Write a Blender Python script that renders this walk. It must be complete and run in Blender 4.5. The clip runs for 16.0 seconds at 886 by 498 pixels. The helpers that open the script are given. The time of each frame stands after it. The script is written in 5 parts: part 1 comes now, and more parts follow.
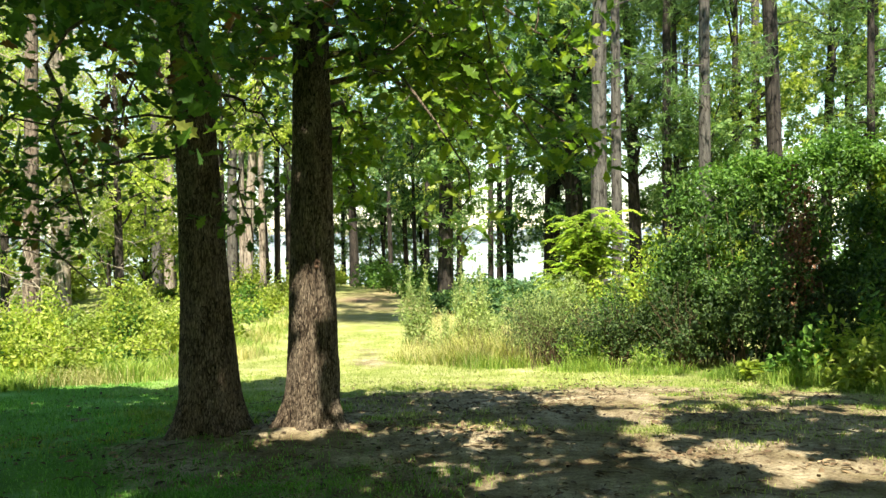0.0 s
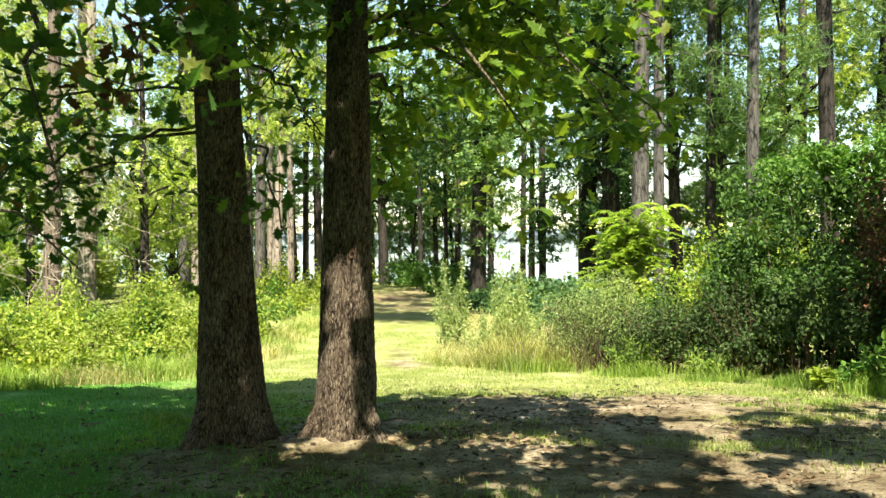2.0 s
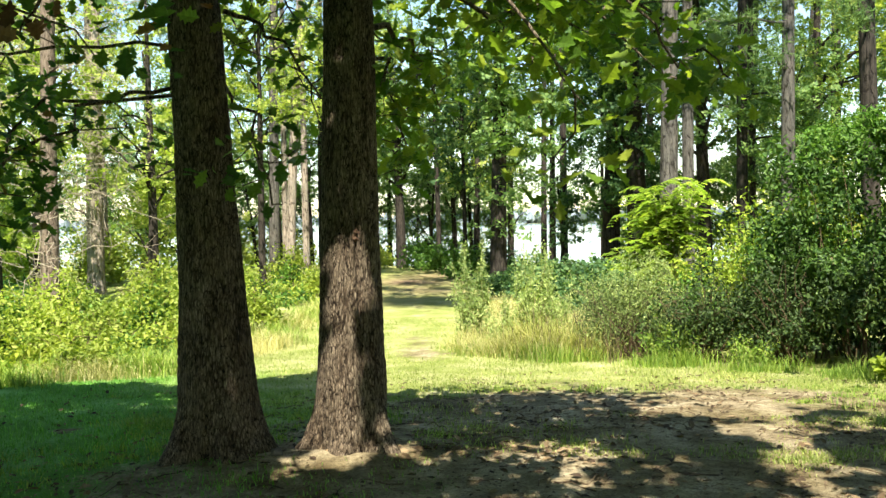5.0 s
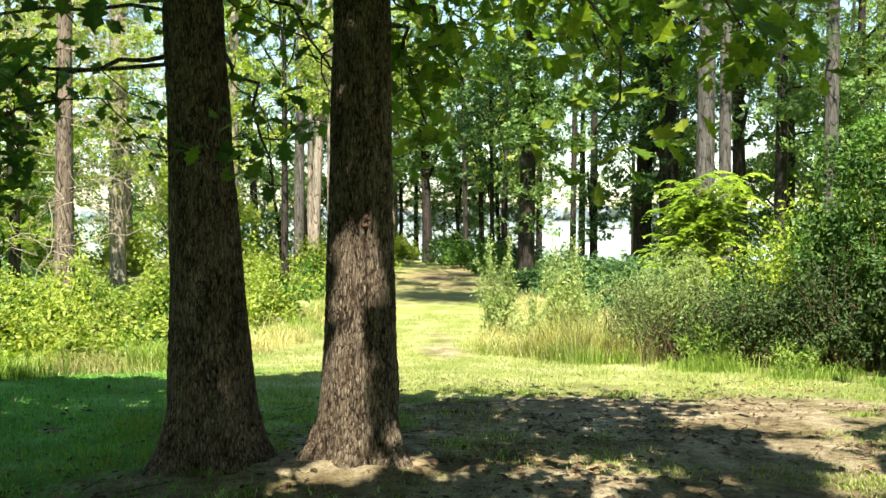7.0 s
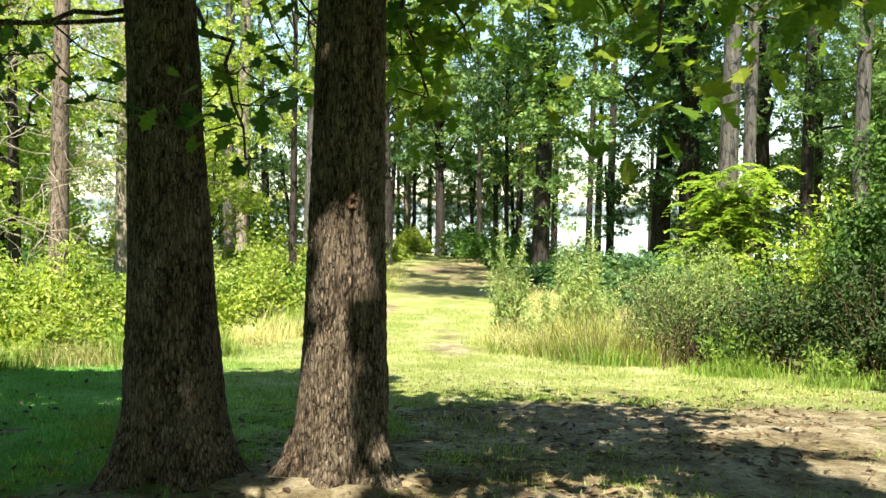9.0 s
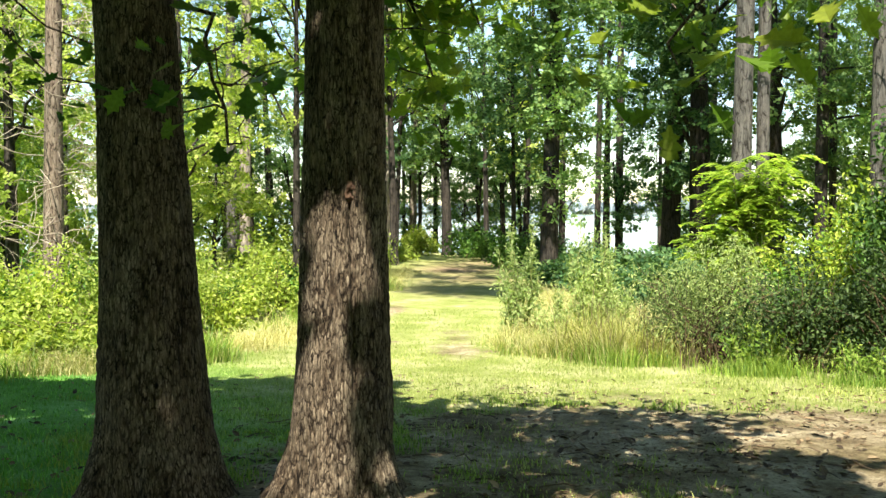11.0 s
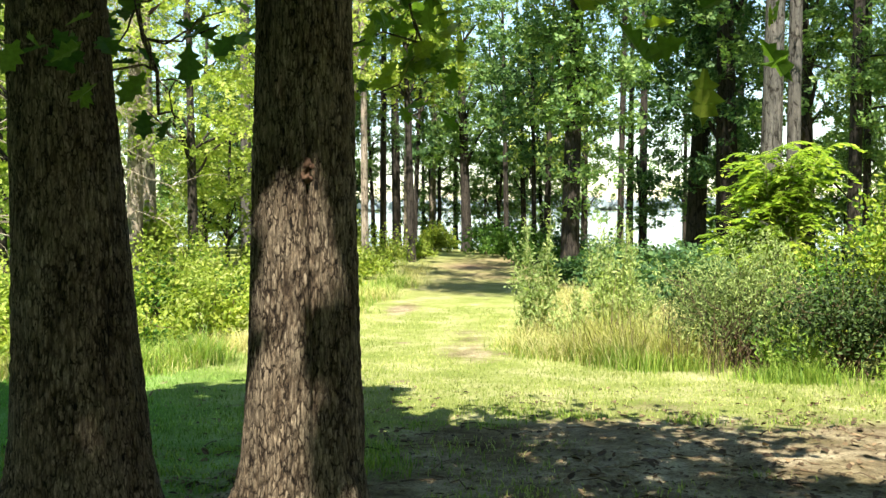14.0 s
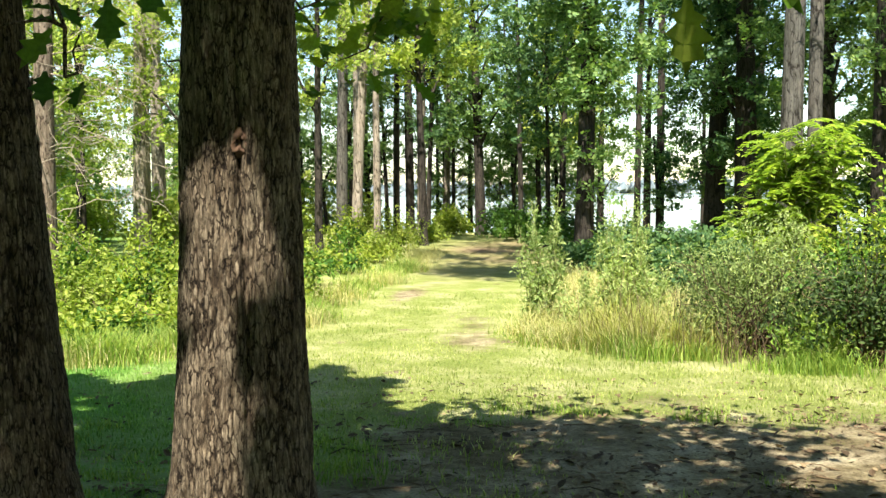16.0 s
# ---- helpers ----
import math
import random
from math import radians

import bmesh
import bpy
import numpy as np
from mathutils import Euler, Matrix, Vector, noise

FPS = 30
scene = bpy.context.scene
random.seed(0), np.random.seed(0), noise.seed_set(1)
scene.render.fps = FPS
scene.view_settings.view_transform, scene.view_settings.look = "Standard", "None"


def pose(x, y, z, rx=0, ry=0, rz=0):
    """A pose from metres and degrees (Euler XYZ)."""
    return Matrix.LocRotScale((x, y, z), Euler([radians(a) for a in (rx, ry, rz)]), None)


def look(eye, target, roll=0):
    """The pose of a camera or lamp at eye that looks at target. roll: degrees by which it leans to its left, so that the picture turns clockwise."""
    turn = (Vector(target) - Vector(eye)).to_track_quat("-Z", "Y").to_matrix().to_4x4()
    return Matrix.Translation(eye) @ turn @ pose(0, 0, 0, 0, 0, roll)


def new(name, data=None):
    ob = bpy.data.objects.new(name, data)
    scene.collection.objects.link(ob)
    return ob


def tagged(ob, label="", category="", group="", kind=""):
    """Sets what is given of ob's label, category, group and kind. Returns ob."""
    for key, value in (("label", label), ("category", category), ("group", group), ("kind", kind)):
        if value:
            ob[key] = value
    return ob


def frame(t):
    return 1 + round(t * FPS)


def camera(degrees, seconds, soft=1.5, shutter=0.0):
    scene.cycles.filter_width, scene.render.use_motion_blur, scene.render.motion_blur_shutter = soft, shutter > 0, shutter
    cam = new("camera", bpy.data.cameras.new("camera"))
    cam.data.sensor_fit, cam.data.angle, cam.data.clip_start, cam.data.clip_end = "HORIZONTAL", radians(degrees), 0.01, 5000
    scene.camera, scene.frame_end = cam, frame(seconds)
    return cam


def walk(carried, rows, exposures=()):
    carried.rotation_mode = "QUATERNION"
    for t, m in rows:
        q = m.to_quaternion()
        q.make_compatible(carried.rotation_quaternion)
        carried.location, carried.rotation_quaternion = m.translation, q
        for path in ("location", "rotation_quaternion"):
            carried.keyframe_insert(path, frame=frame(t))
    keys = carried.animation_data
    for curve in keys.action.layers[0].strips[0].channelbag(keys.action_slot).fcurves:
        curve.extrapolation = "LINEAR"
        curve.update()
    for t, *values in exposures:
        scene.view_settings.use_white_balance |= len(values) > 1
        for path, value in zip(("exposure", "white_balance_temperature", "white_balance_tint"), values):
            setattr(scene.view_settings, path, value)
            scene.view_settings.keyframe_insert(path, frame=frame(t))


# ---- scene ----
cam = camera(52.8, 16.0)
PATH = [
    (0, (-0.061, -0.379, 1.549), (-0.03, 1.621, 1.525), -1.0),
    (0.5, (-0.074, -0.127, 1.514), (-0.109, 1.873, 1.489), 0.6),
    (1, (-0.133, 0.057, 1.499), (-0.16, 2.057, 1.477), 0.2),
    (1.5, (-0.181, 0.252, 1.475), (-0.21, 2.252, 1.449), -0.2),
    (2, (-0.226, 0.472, 1.463), (-0.256, 2.472, 1.44), -0.5),
    (2.5, (-0.275, 0.636, 1.458), (-0.303, 2.636, 1.432), 0.3),
    (3, (-0.346, 0.787, 1.467), (-0.37, 2.787, 1.442), 0.1),
    (3.5, (-0.361, 0.927, 1.448), (-0.389, 2.927, 1.405), -0.7),
    (4, (-0.314, 1.109, 1.447), (-0.362, 3.108, 1.388), -0.9),
    (6.5, (-0.229, 1.927, 1.385), (-0.335, 3.923, 1.32), -0.9),
    (7, (-0.232, 2.078, 1.376), (-0.366, 4.073, 1.305), -0.3),
    (7.5, (-0.259, 2.244, 1.371), (-0.396, 4.238, 1.299), -0.8),
    (8, (-0.232, 2.404, 1.359), (-0.376, 4.398, 1.285), -1.1),
    (8.5, (-0.177, 2.595, 1.341), (-0.334, 4.588, 1.268), -0.2),
    (9, (-0.2, 2.781, 1.318), (-0.367, 4.773, 1.233), 0.7),
    (11.5, (-0.285, 3.366, 1.269), (-0.468, 5.356, 1.184), -0.3),
    (12, (-0.321, 3.477, 1.272), (-0.503, 5.467, 1.188), -0.2),
    (12.5, (-0.32, 3.573, 1.261), (-0.507, 5.562, 1.174), -0.6),
    (13, (-0.24, 3.725, 1.247), (-0.444, 5.713, 1.159), -0.1),
    (13.5, (-0.17, 3.845, 1.245), (-0.394, 5.83, 1.158), 0.1),
    (14, (-0.159, 3.974, 1.223), (-0.392, 5.959, 1.131), -0.3),
    (14.5, (-0.144, 4.085, 1.215), (-0.381, 6.069, 1.125), -0.5),
    (15, (-0.088, 4.211, 1.211), (-0.335, 6.194, 1.119), -1.4),
    (15.5, (-0.015, 4.336, 1.213), (-0.288, 6.315, 1.121), -0.7),
    (16, (-0.017, 4.441, 1.203), (-0.291, 6.418, 1.074), -0.5),
]
walk(cam, [(t, look(eye, target, roll)) for t, eye, target, roll in PATH], [(0, 2.0, 6850, 7), (5, 1.96, 6720, 7), (12, 1.97, 6650, 7), (16, 1.87, 6650, 7)])

# ---- sky, sun ----
SUN_AZ, SUN_EL = radians(181), radians(56)      # compass turn from +y, clockwise; height
TO_SUN = Vector((math.sin(SUN_AZ) * math.cos(SUN_EL), math.cos(SUN_AZ) * math.cos(SUN_EL), math.sin(SUN_EL)))
world = bpy.data.worlds.new("sky")
scene.world = world
world.use_nodes = True
wn = world.node_tree.nodes
sky = wn.new("ShaderNodeTexSky")
sky.sky_type, sky.sun_disc = "NISHITA", False
sky.sun_elevation, sky.sun_rotation = SUN_EL, SUN_AZ
sky.dust_density, sky.air_density, sky.ozone_density = 0.2, 1.2, 2.2
wn["Background"].inputs["Strength"].default_value = 0.078
world.node_tree.links.new(sky.outputs["Color"], wn["Background"].inputs["Color"])
sun_data = bpy.data.lights.new("sun", "SUN")
sun_data.energy, sun_data.angle, sun_data.color = 5.0, radians(0.53), (1.0, 0.95, 0.86)
sun = new("sun", sun_data)
sun.matrix_world = look(TO_SUN * 60, (0, 0, 0))

# ---- materials ----
def material(name):
    m = bpy.data.materials.new(name)
    m.use_nodes = True
    nt = m.node_tree
    return m, nt, nt.nodes, nt.links, nt.nodes["Principled BSDF"]


def ramp(nodes, stops):
    r = nodes.new("ShaderNodeValToRGB")
    els = r.color_ramp.elements
    while len(els) < len(stops):
        els.new(0.5)
    for e, (p, c) in zip(els, stops):
        e.position, e.color = p, (*c, 1)
    return r


def noise_node(nodes, links, vec, scale, detail=4, rough=0.6):
    n = nodes.new("ShaderNodeTexNoise")
    n.inputs["Scale"].default_value, n.inputs["Detail"].default_value, n.inputs["Roughness"].default_value = scale, detail, rough
    links.new(vec, n.inputs["Vector"])
    return n


def mix_col(nodes, links, fac, a, b, mode="MIX"):
    n = nodes.new("ShaderNodeMix")
    n.data_type, n.blend_type = "RGBA", mode
    for sock, v in ((n.inputs[0], fac), (n.inputs[6], a), (n.inputs[7], b)):
        if isinstance(v, (int, float)):
            sock.default_value = v
        elif isinstance(v, tuple):
            sock.default_value = (*v, 1)
        else:
            links.new(v, sock)
    return n.outputs[2]


def leaf_mat(name, dark, mid, light, through_light=0.42, rough=0.55, odd=None, turf=False):
    """Leaves: hue varies from leaf to leaf and in soft patches; part of the light goes through."""
    m, nt, nodes, links, bsdf = material(name)
    geo = nodes.new("ShaderNodeNewGeometry")
    stops = [(0.0, dark), (0.45, mid), (0.93, light)]
    if odd:
        stops.append((0.985, odd))
    r = ramp(nodes, stops)
    links.new(geo.outputs["Random Per Island"], r.inputs[0])
    patch = noise_node(nodes, links, geo.outputs["Position"], 0.9, 2)
    spots = noise_node(nodes, links, geo.outputs["Position"], 60, 2)
    pr = ramp(nodes, [(0.3, (0.7, 0.74, 0.7)), (0.7, (1.25, 1.2, 1.1))])
    links.new(patch.outputs["Fac"], pr.inputs[0])
    sr = ramp(nodes, [(0.35, (0.8, 0.8, 0.78)), (0.65, (1.1, 1.1, 1.08))])
    links.new(spots.outputs["Fac"], sr.inputs[0])
    col = mix_col(nodes, links, 1.0, r.outputs[0], pr.outputs[0], "MULTIPLY")
    col = mix_col(nodes, links, 1.0, col, sr.outputs[0], "MULTIPLY")
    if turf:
        col = shade_tint(nodes, links, col)
    links.new(col, bsdf.inputs["Base Color"])
    bsdf.inputs["Roughness"].default_value = rough
    bsdf.inputs["Specular IOR Level"].default_value = 0.22
    tr = nodes.new("ShaderNodeBsdfTranslucent")
    warm = mix_col(nodes, links, 1.0, col, (1.2, 1.3, 0.65), "MULTIPLY")
    links.new(warm, tr.inputs["Color"])
    mx = nodes.new("ShaderNodeMixShader")
    mx.inputs[0].default_value = through_light
    links.new(bsdf.outputs[0], mx.inputs[1])
    links.new(tr.outputs[0], mx.inputs[2])
    links.new(mx.outputs[0], nodes["Material Output"].inputs["Surface"])
    return m


def bark_mat(name, dark, mid, light, scale=14.0, stretch=0.3, depth=0.02, cracked=0.45):
    """Bark: upright ridges, broken short cracks between plates, pits and soft stains."""
    m, nt, nodes, links, bsdf = material(name)
    tc = nodes.new("ShaderNodeTexCoord")

    def stretched(k):
        mp = nodes.new("ShaderNodeMapping")
        mp.inputs["Scale"].default_value = (1, 1, k)
        links.new(tc.outputs["Object"], mp.inputs["Vector"])
        return mp.outputs[0]

    tall, mid_v = stretched(stretch * 0.3), stretched(stretch)
    ridge = noise_node(nodes, links, tall, scale * 1.6, 6, 0.65)
    wob = noise_node(nodes, links, mid_v, scale * 1.5, 3)
    vec = nodes.new("ShaderNodeVectorMath")
    vec.operation = "MULTIPLY_ADD"
    links.new(wob.outputs["Color"], vec.inputs[0])
    vec.inputs[1].default_value = (0.8 / scale,) * 3
    links.new(mid_v, vec.inputs[2])
    vor = nodes.new("ShaderNodeTexVoronoi")
    vor.feature = "DISTANCE_TO_EDGE"
    vor.inputs["Scale"].default_value = scale
    links.new(vec.outputs[0], vor.inputs["Vector"])
    fine = noise_node(nodes, links, mid_v, scale * 5, 6, 0.75)
    some = noise_node(nodes, links, mid_v, scale * 1.3, 2)
    big = noise_node(nodes, links, tc.outputs["Object"], 2.2, 3)
    base = ramp(nodes, [(0.30, dark), (0.47, mid), (0.74, light)])
    links.new(ridge.outputs["Fac"], base.inputs[0])
    crack = ramp(nodes, [(0.0, (0.2, 0.18, 0.17)), (0.04, (0.4, 0.38, 0.36)), (0.11, (1, 1, 1))])
    links.new(vor.outputs["Distance"], crack.inputs[0])
    where = ramp(nodes, [(cracked, (0, 0, 0)), (cracked + 0.13, (1, 1, 1))])
    links.new(some.outputs["Fac"], where.inputs[0])
    cracks = mix_col(nodes, links, where.outputs[0], (1.0, 1.0, 1.0), crack.outputs[0])
    fr = ramp(nodes, [(0.34, (0.5, 0.48, 0.45)), (0.46, (0.95, 0.95, 0.95)), (0.7, (1.2, 1.18, 1.15))])
    links.new(fine.outputs["Fac"], fr.inputs[0])
    br = ramp(nodes, [(0.3, (0.75, 0.78, 0.76)), (0.7, (1.15, 1.1, 1.05))])
    links.new(big.outputs["Fac"], br.inputs[0])
    col = mix_col(nodes, links, 1.0, base.outputs[0], cracks, "MULTIPLY")
    col = mix_col(nodes, links, 1.0, col, fr.outputs[0], "MULTIPLY")
    col = mix_col(nodes, links, 1.0, col, br.outputs[0], "MULTIPLY")
    links.new(col, bsdf.inputs["Base Color"])
    bsdf.inputs["Roughness"].default_value = 0.9
    bsdf.inputs["Specular IOR Level"].default_value = 0.15
    h = nodes.new("ShaderNodeMix")
    h.data_type = "FLOAT"
    h.inputs[0].default_value = 0.5
    links.new(ridge.outputs["Fac"], h.inputs[2])
    links.new(cracks, h.inputs[3])
    bump = nodes.new("ShaderNodeBump")
    bump.inputs["Distance"].default_value = depth
    bump.inputs["Strength"].default_value = 0.9
    links.new(h.outputs[0], bump.inputs["Height"])
    links.new(bump.outputs[0], bsdf.inputs["Normal"])
    return m


def oak_bark_mat():
    """Oak bark: lit plates between the dark cracks that the stem's own relief carries, short black pits, grey bloom."""
    m, nt, nodes, links, bsdf = material("oak bark")
    tc = nodes.new("ShaderNodeTexCoord")
    crack = nodes.new("ShaderNodeAttribute")
    crack.attribute_name = "crack"

    def stretched(k):
        mp = nodes.new("ShaderNodeMapping")
        mp.inputs["Scale"].default_value = (1, 1, k)
        links.new(tc.outputs["Object"], mp.inputs["Vector"])
        return mp.outputs[0]

    grain = noise_node(nodes, links, stretched(0.16), 95, 6, 0.7)
    fine = noise_node(nodes, links, stretched(0.5), 210, 5, 0.75)
    pit = noise_node(nodes, links, stretched(0.42), 46, 3, 0.55)
    bloom = noise_node(nodes, links, stretched(0.35), 5.5, 4)
    base = ramp(nodes, [(0.28, (0.04, 0.031, 0.021)), (0.48, (0.098, 0.077, 0.054)), (0.72, (0.29, 0.235, 0.17))])
    links.new(grain.outputs["Fac"], base.inputs[0])
    wob = noise_node(nodes, links, stretched(0.45), 70, 3)
    vec = nodes.new("ShaderNodeVectorMath")
    vec.operation = "MULTIPLY_ADD"
    links.new(wob.outputs["Color"], vec.inputs[0])
    vec.inputs[1].default_value = (0.016,) * 3
    links.new(stretched(0.25), vec.inputs[2])
    vor = nodes.new("ShaderNodeTexVoronoi")
    vor.feature = "DISTANCE_TO_EDGE"
    vor.inputs["Scale"].default_value = 60
    links.new(vec.outputs[0], vor.inputs["Vector"])
    where = noise_node(nodes, links, stretched(0.4), 30, 2)
    net = ramp(nodes, [(0.0, (0.13, 0.11, 0.1)), (0.04, (0.24, 0.21, 0.19)), (0.11, (1, 1, 1))])
    links.new(vor.outputs["Distance"], net.inputs[0])
    wr = ramp(nodes, [(0.38, (0.25, 0.25, 0.25)), (0.54, (1, 1, 1))])
    links.new(where.outputs["Fac"], wr.inputs[0])
    plates = mix_col(nodes, links, wr.outputs[0], (1.0, 1.0, 1.0), net.outputs[0])
    cr = ramp(nodes, [(0.2, (1, 1, 1)), (0.55, (0.62, 0.58, 0.54)), (0.9, (0.22, 0.19, 0.17))])
    links.new(crack.outputs["Fac"], cr.inputs[0])
    pr = ramp(nodes, [(0.31, (0.1, 0.09, 0.08)), (0.37, (1, 1, 1))])
    links.new(pit.outputs["Fac"], pr.inputs[0])
    fr = ramp(nodes, [(0.32, (0.62, 0.6, 0.57)), (0.6, (1.15, 1.14, 1.12))])
    links.new(fine.outputs["Fac"], fr.inputs[0])
    br = ramp(nodes, [(0.3, (0.78, 0.74, 0.7)), (0.55, (1, 1, 1)), (0.72, (1.3, 1.34, 1.36))])
    links.new(bloom.outputs["Fac"], br.inputs[0])
    col = base.outputs[0]
    for layer in (cr.outputs[0], plates, pr.outputs[0], fr.outputs[0], br.outputs[0]):
        col = mix_col(nodes, links, 1.0, col, layer, "MULTIPLY")
    links.new(col, bsdf.inputs["Base Color"])
    bsdf.inputs["Roughness"].default_value = 0.9
    bsdf.inputs["Specular IOR Level"].default_value = 0.15
    h = mix_col(nodes, links, 0.3, plates, fine.outputs["Fac"])
    bump = nodes.new("ShaderNodeBump")
    bump.inputs["Distance"].default_value, bump.inputs["Strength"].default_value = 0.008, 0.9
    links.new(h, bump.inputs["Height"])
    links.new(bump.outputs[0], bsdf.inputs["Normal"])
    return m


def shade_tint(nodes, links, col):
    """Shade put into turf colour: greener beside the oaks, yellower towards the open path."""
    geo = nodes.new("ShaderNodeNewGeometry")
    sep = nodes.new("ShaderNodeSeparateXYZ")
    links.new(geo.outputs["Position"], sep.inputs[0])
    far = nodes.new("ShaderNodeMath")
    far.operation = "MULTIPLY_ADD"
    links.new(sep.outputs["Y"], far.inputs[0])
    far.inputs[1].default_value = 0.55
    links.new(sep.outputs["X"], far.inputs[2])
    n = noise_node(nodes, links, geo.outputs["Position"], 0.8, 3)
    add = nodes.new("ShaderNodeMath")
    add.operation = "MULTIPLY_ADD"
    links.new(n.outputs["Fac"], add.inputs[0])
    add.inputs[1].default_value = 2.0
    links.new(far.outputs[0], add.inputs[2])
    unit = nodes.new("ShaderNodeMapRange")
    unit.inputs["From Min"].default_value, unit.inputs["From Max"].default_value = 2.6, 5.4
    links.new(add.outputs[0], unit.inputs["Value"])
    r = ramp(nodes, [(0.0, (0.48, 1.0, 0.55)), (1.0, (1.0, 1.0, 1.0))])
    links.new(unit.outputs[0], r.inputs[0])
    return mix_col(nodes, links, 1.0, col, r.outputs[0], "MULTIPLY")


def plain_mat(name, a, b, scale=8.0, rough=0.9):
    m, nt, nodes, links, bsdf = material(name)
    geo = nodes.new("ShaderNodeNewGeometry")
    n = noise_node(nodes, links, geo.outputs["Position"], scale, 5)
    mixv = nodes.new("ShaderNodeMath")
    mixv.operation = "MULTIPLY_ADD"
    links.new(geo.outputs["Random Per Island"], mixv.inputs[0])
    mixv.inputs[1].default_value = 0.5
    links.new(n.outputs["Fac"], mixv.inputs[2])
    r = ramp(nodes, [(0.4, a), (1.0, b)])
    links.new(mixv.outputs[0], r.inputs[0])
    links.new(r.outputs[0], bsdf.inputs["Base Color"])
    bsdf.inputs["Roughness"].default_value = rough
    bsdf.inputs["Specular IOR Level"].default_value = 0.2
    return m


OAK_LEAF = leaf_mat("oak leaf", (0.045, 0.098, 0.026), (0.075, 0.15, 0.034), (0.15, 0.23, 0.04), 0.58, 0.4, (0.20, 0.09, 0.045))
# paler, yellower copy of the oak leaf: sunlight on the boughs put into colour
OAK_LIGHT = leaf_mat("yellow-green sunlit oak leaf", (0.07, 0.135, 0.02), (0.13, 0.215, 0.028), (0.26, 0.32, 0.04), 0.56, 0.45, (0.17, 0.19, 0.04))
WOOD_LEAF = leaf_mat("woodland leaf", (0.075, 0.145, 0.045), (0.135, 0.23, 0.075), (0.24, 0.33, 0.115), 0.46)
WOOD_LIGHT = leaf_mat("sunlit woodland leaf", (0.16, 0.23, 0.035), (0.26, 0.33, 0.06), (0.40, 0.44, 0.12), 0.5)
DARK_LEAF = leaf_mat("dark woodland leaf", (0.035, 0.085, 0.035), (0.07, 0.145, 0.058), (0.14, 0.225, 0.085), 0.42)
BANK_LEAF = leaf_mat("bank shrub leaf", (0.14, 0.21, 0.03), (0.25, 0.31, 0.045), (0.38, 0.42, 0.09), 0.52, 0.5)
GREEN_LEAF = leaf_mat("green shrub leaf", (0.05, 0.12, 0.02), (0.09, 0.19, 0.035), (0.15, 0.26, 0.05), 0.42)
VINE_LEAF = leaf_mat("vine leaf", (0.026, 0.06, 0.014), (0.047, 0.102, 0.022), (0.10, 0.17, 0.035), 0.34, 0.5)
SILVER_LEAF = leaf_mat("grey-green leaf", (0.15, 0.22, 0.065), (0.26, 0.34, 0.12), (0.42, 0.48, 0.21), 0.45, 0.6)
FEATHER_LEAF = leaf_mat("feathery grey-green leaf", (0.08, 0.12, 0.04), (0.14, 0.19, 0.065), (0.24, 0.29, 0.11), 0.38, 0.7)
# darkened vine leaf: shade in and under the bushes put into its colour
BRAMBLE_LEAF = leaf_mat("shade-darkened bramble leaf", (0.016, 0.034, 0.010), (0.032, 0.06, 0.017), (0.07, 0.11, 0.03), 0.28, 0.62)
SUMAC_LEAF = leaf_mat("sumac leaflet", (0.14, 0.24, 0.026), (0.23, 0.33, 0.04), (0.35, 0.43, 0.065), 0.48, 0.5)
DEAD_LEAF = leaf_mat("dead vine leaf", (0.05, 0.024, 0.015), (0.10, 0.05, 0.03), (0.18, 0.095, 0.055), 0.25, 0.8)
NEEDLE = leaf_mat("pine needle", (0.05, 0.10, 0.035), (0.09, 0.16, 0.05), (0.15, 0.23, 0.07), 0.35, 0.5)
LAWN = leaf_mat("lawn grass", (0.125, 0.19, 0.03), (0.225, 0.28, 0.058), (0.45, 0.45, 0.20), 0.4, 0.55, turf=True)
TALL_GREEN = leaf_mat("tall green grass", (0.09, 0.17, 0.025), (0.17, 0.27, 0.045), (0.30, 0.37, 0.08), 0.42, 0.5)
BLOND = leaf_mat("dry meadow grass", (0.26, 0.25, 0.09), (0.38, 0.36, 0.15), (0.52, 0.47, 0.25), 0.35, 0.7)
RANK = leaf_mat("rank grass", (0.17, 0.20, 0.04), (0.28, 0.30, 0.075), (0.42, 0.39, 0.15), 0.42, 0.6)
LITTER = leaf_mat("fallen leaf", (0.035, 0.022, 0.014), (0.085, 0.055, 0.032), (0.22, 0.155, 0.095), 0.1, 0.8)
OAK_BARK = oak_bark_mat()
PINE_BARK = bark_mat("pine bark", (0.03, 0.027, 0.023), (0.074, 0.069, 0.062), (0.135, 0.126, 0.115), 9, 0.3, 0.03)
SNAG_BARK = bark_mat("weathered dead bark", (0.05, 0.037, 0.028), (0.14, 0.108, 0.082), (0.25, 0.205, 0.165), 16, 0.4, 0.02)
PALE_BARK = bark_mat("pale pine bark", (0.10, 0.082, 0.064), (0.225, 0.19, 0.155), (0.34, 0.295, 0.25), 8, 0.3, 0.03)
DARK_BARK = bark_mat("dark bark", (0.012, 0.010, 0.008), (0.032, 0.027, 0.023), (0.065, 0.055, 0.046), 10, 0.3, 0.03)
STEM = plain_mat("shrub stem", (0.035, 0.024, 0.015), (0.12, 0.082, 0.046), 20)
GREEN_STEM = plain_mat("green stem", (0.13, 0.16, 0.05), (0.30, 0.30, 0.12), 20)
DEAD_WOOD = plain_mat("dead wood", (0.13, 0.105, 0.075), (0.32, 0.27, 0.20), 18)
STONE = plain_mat("stone", (0.06, 0.05, 0.04), (0.14, 0.12, 0.10), 14)
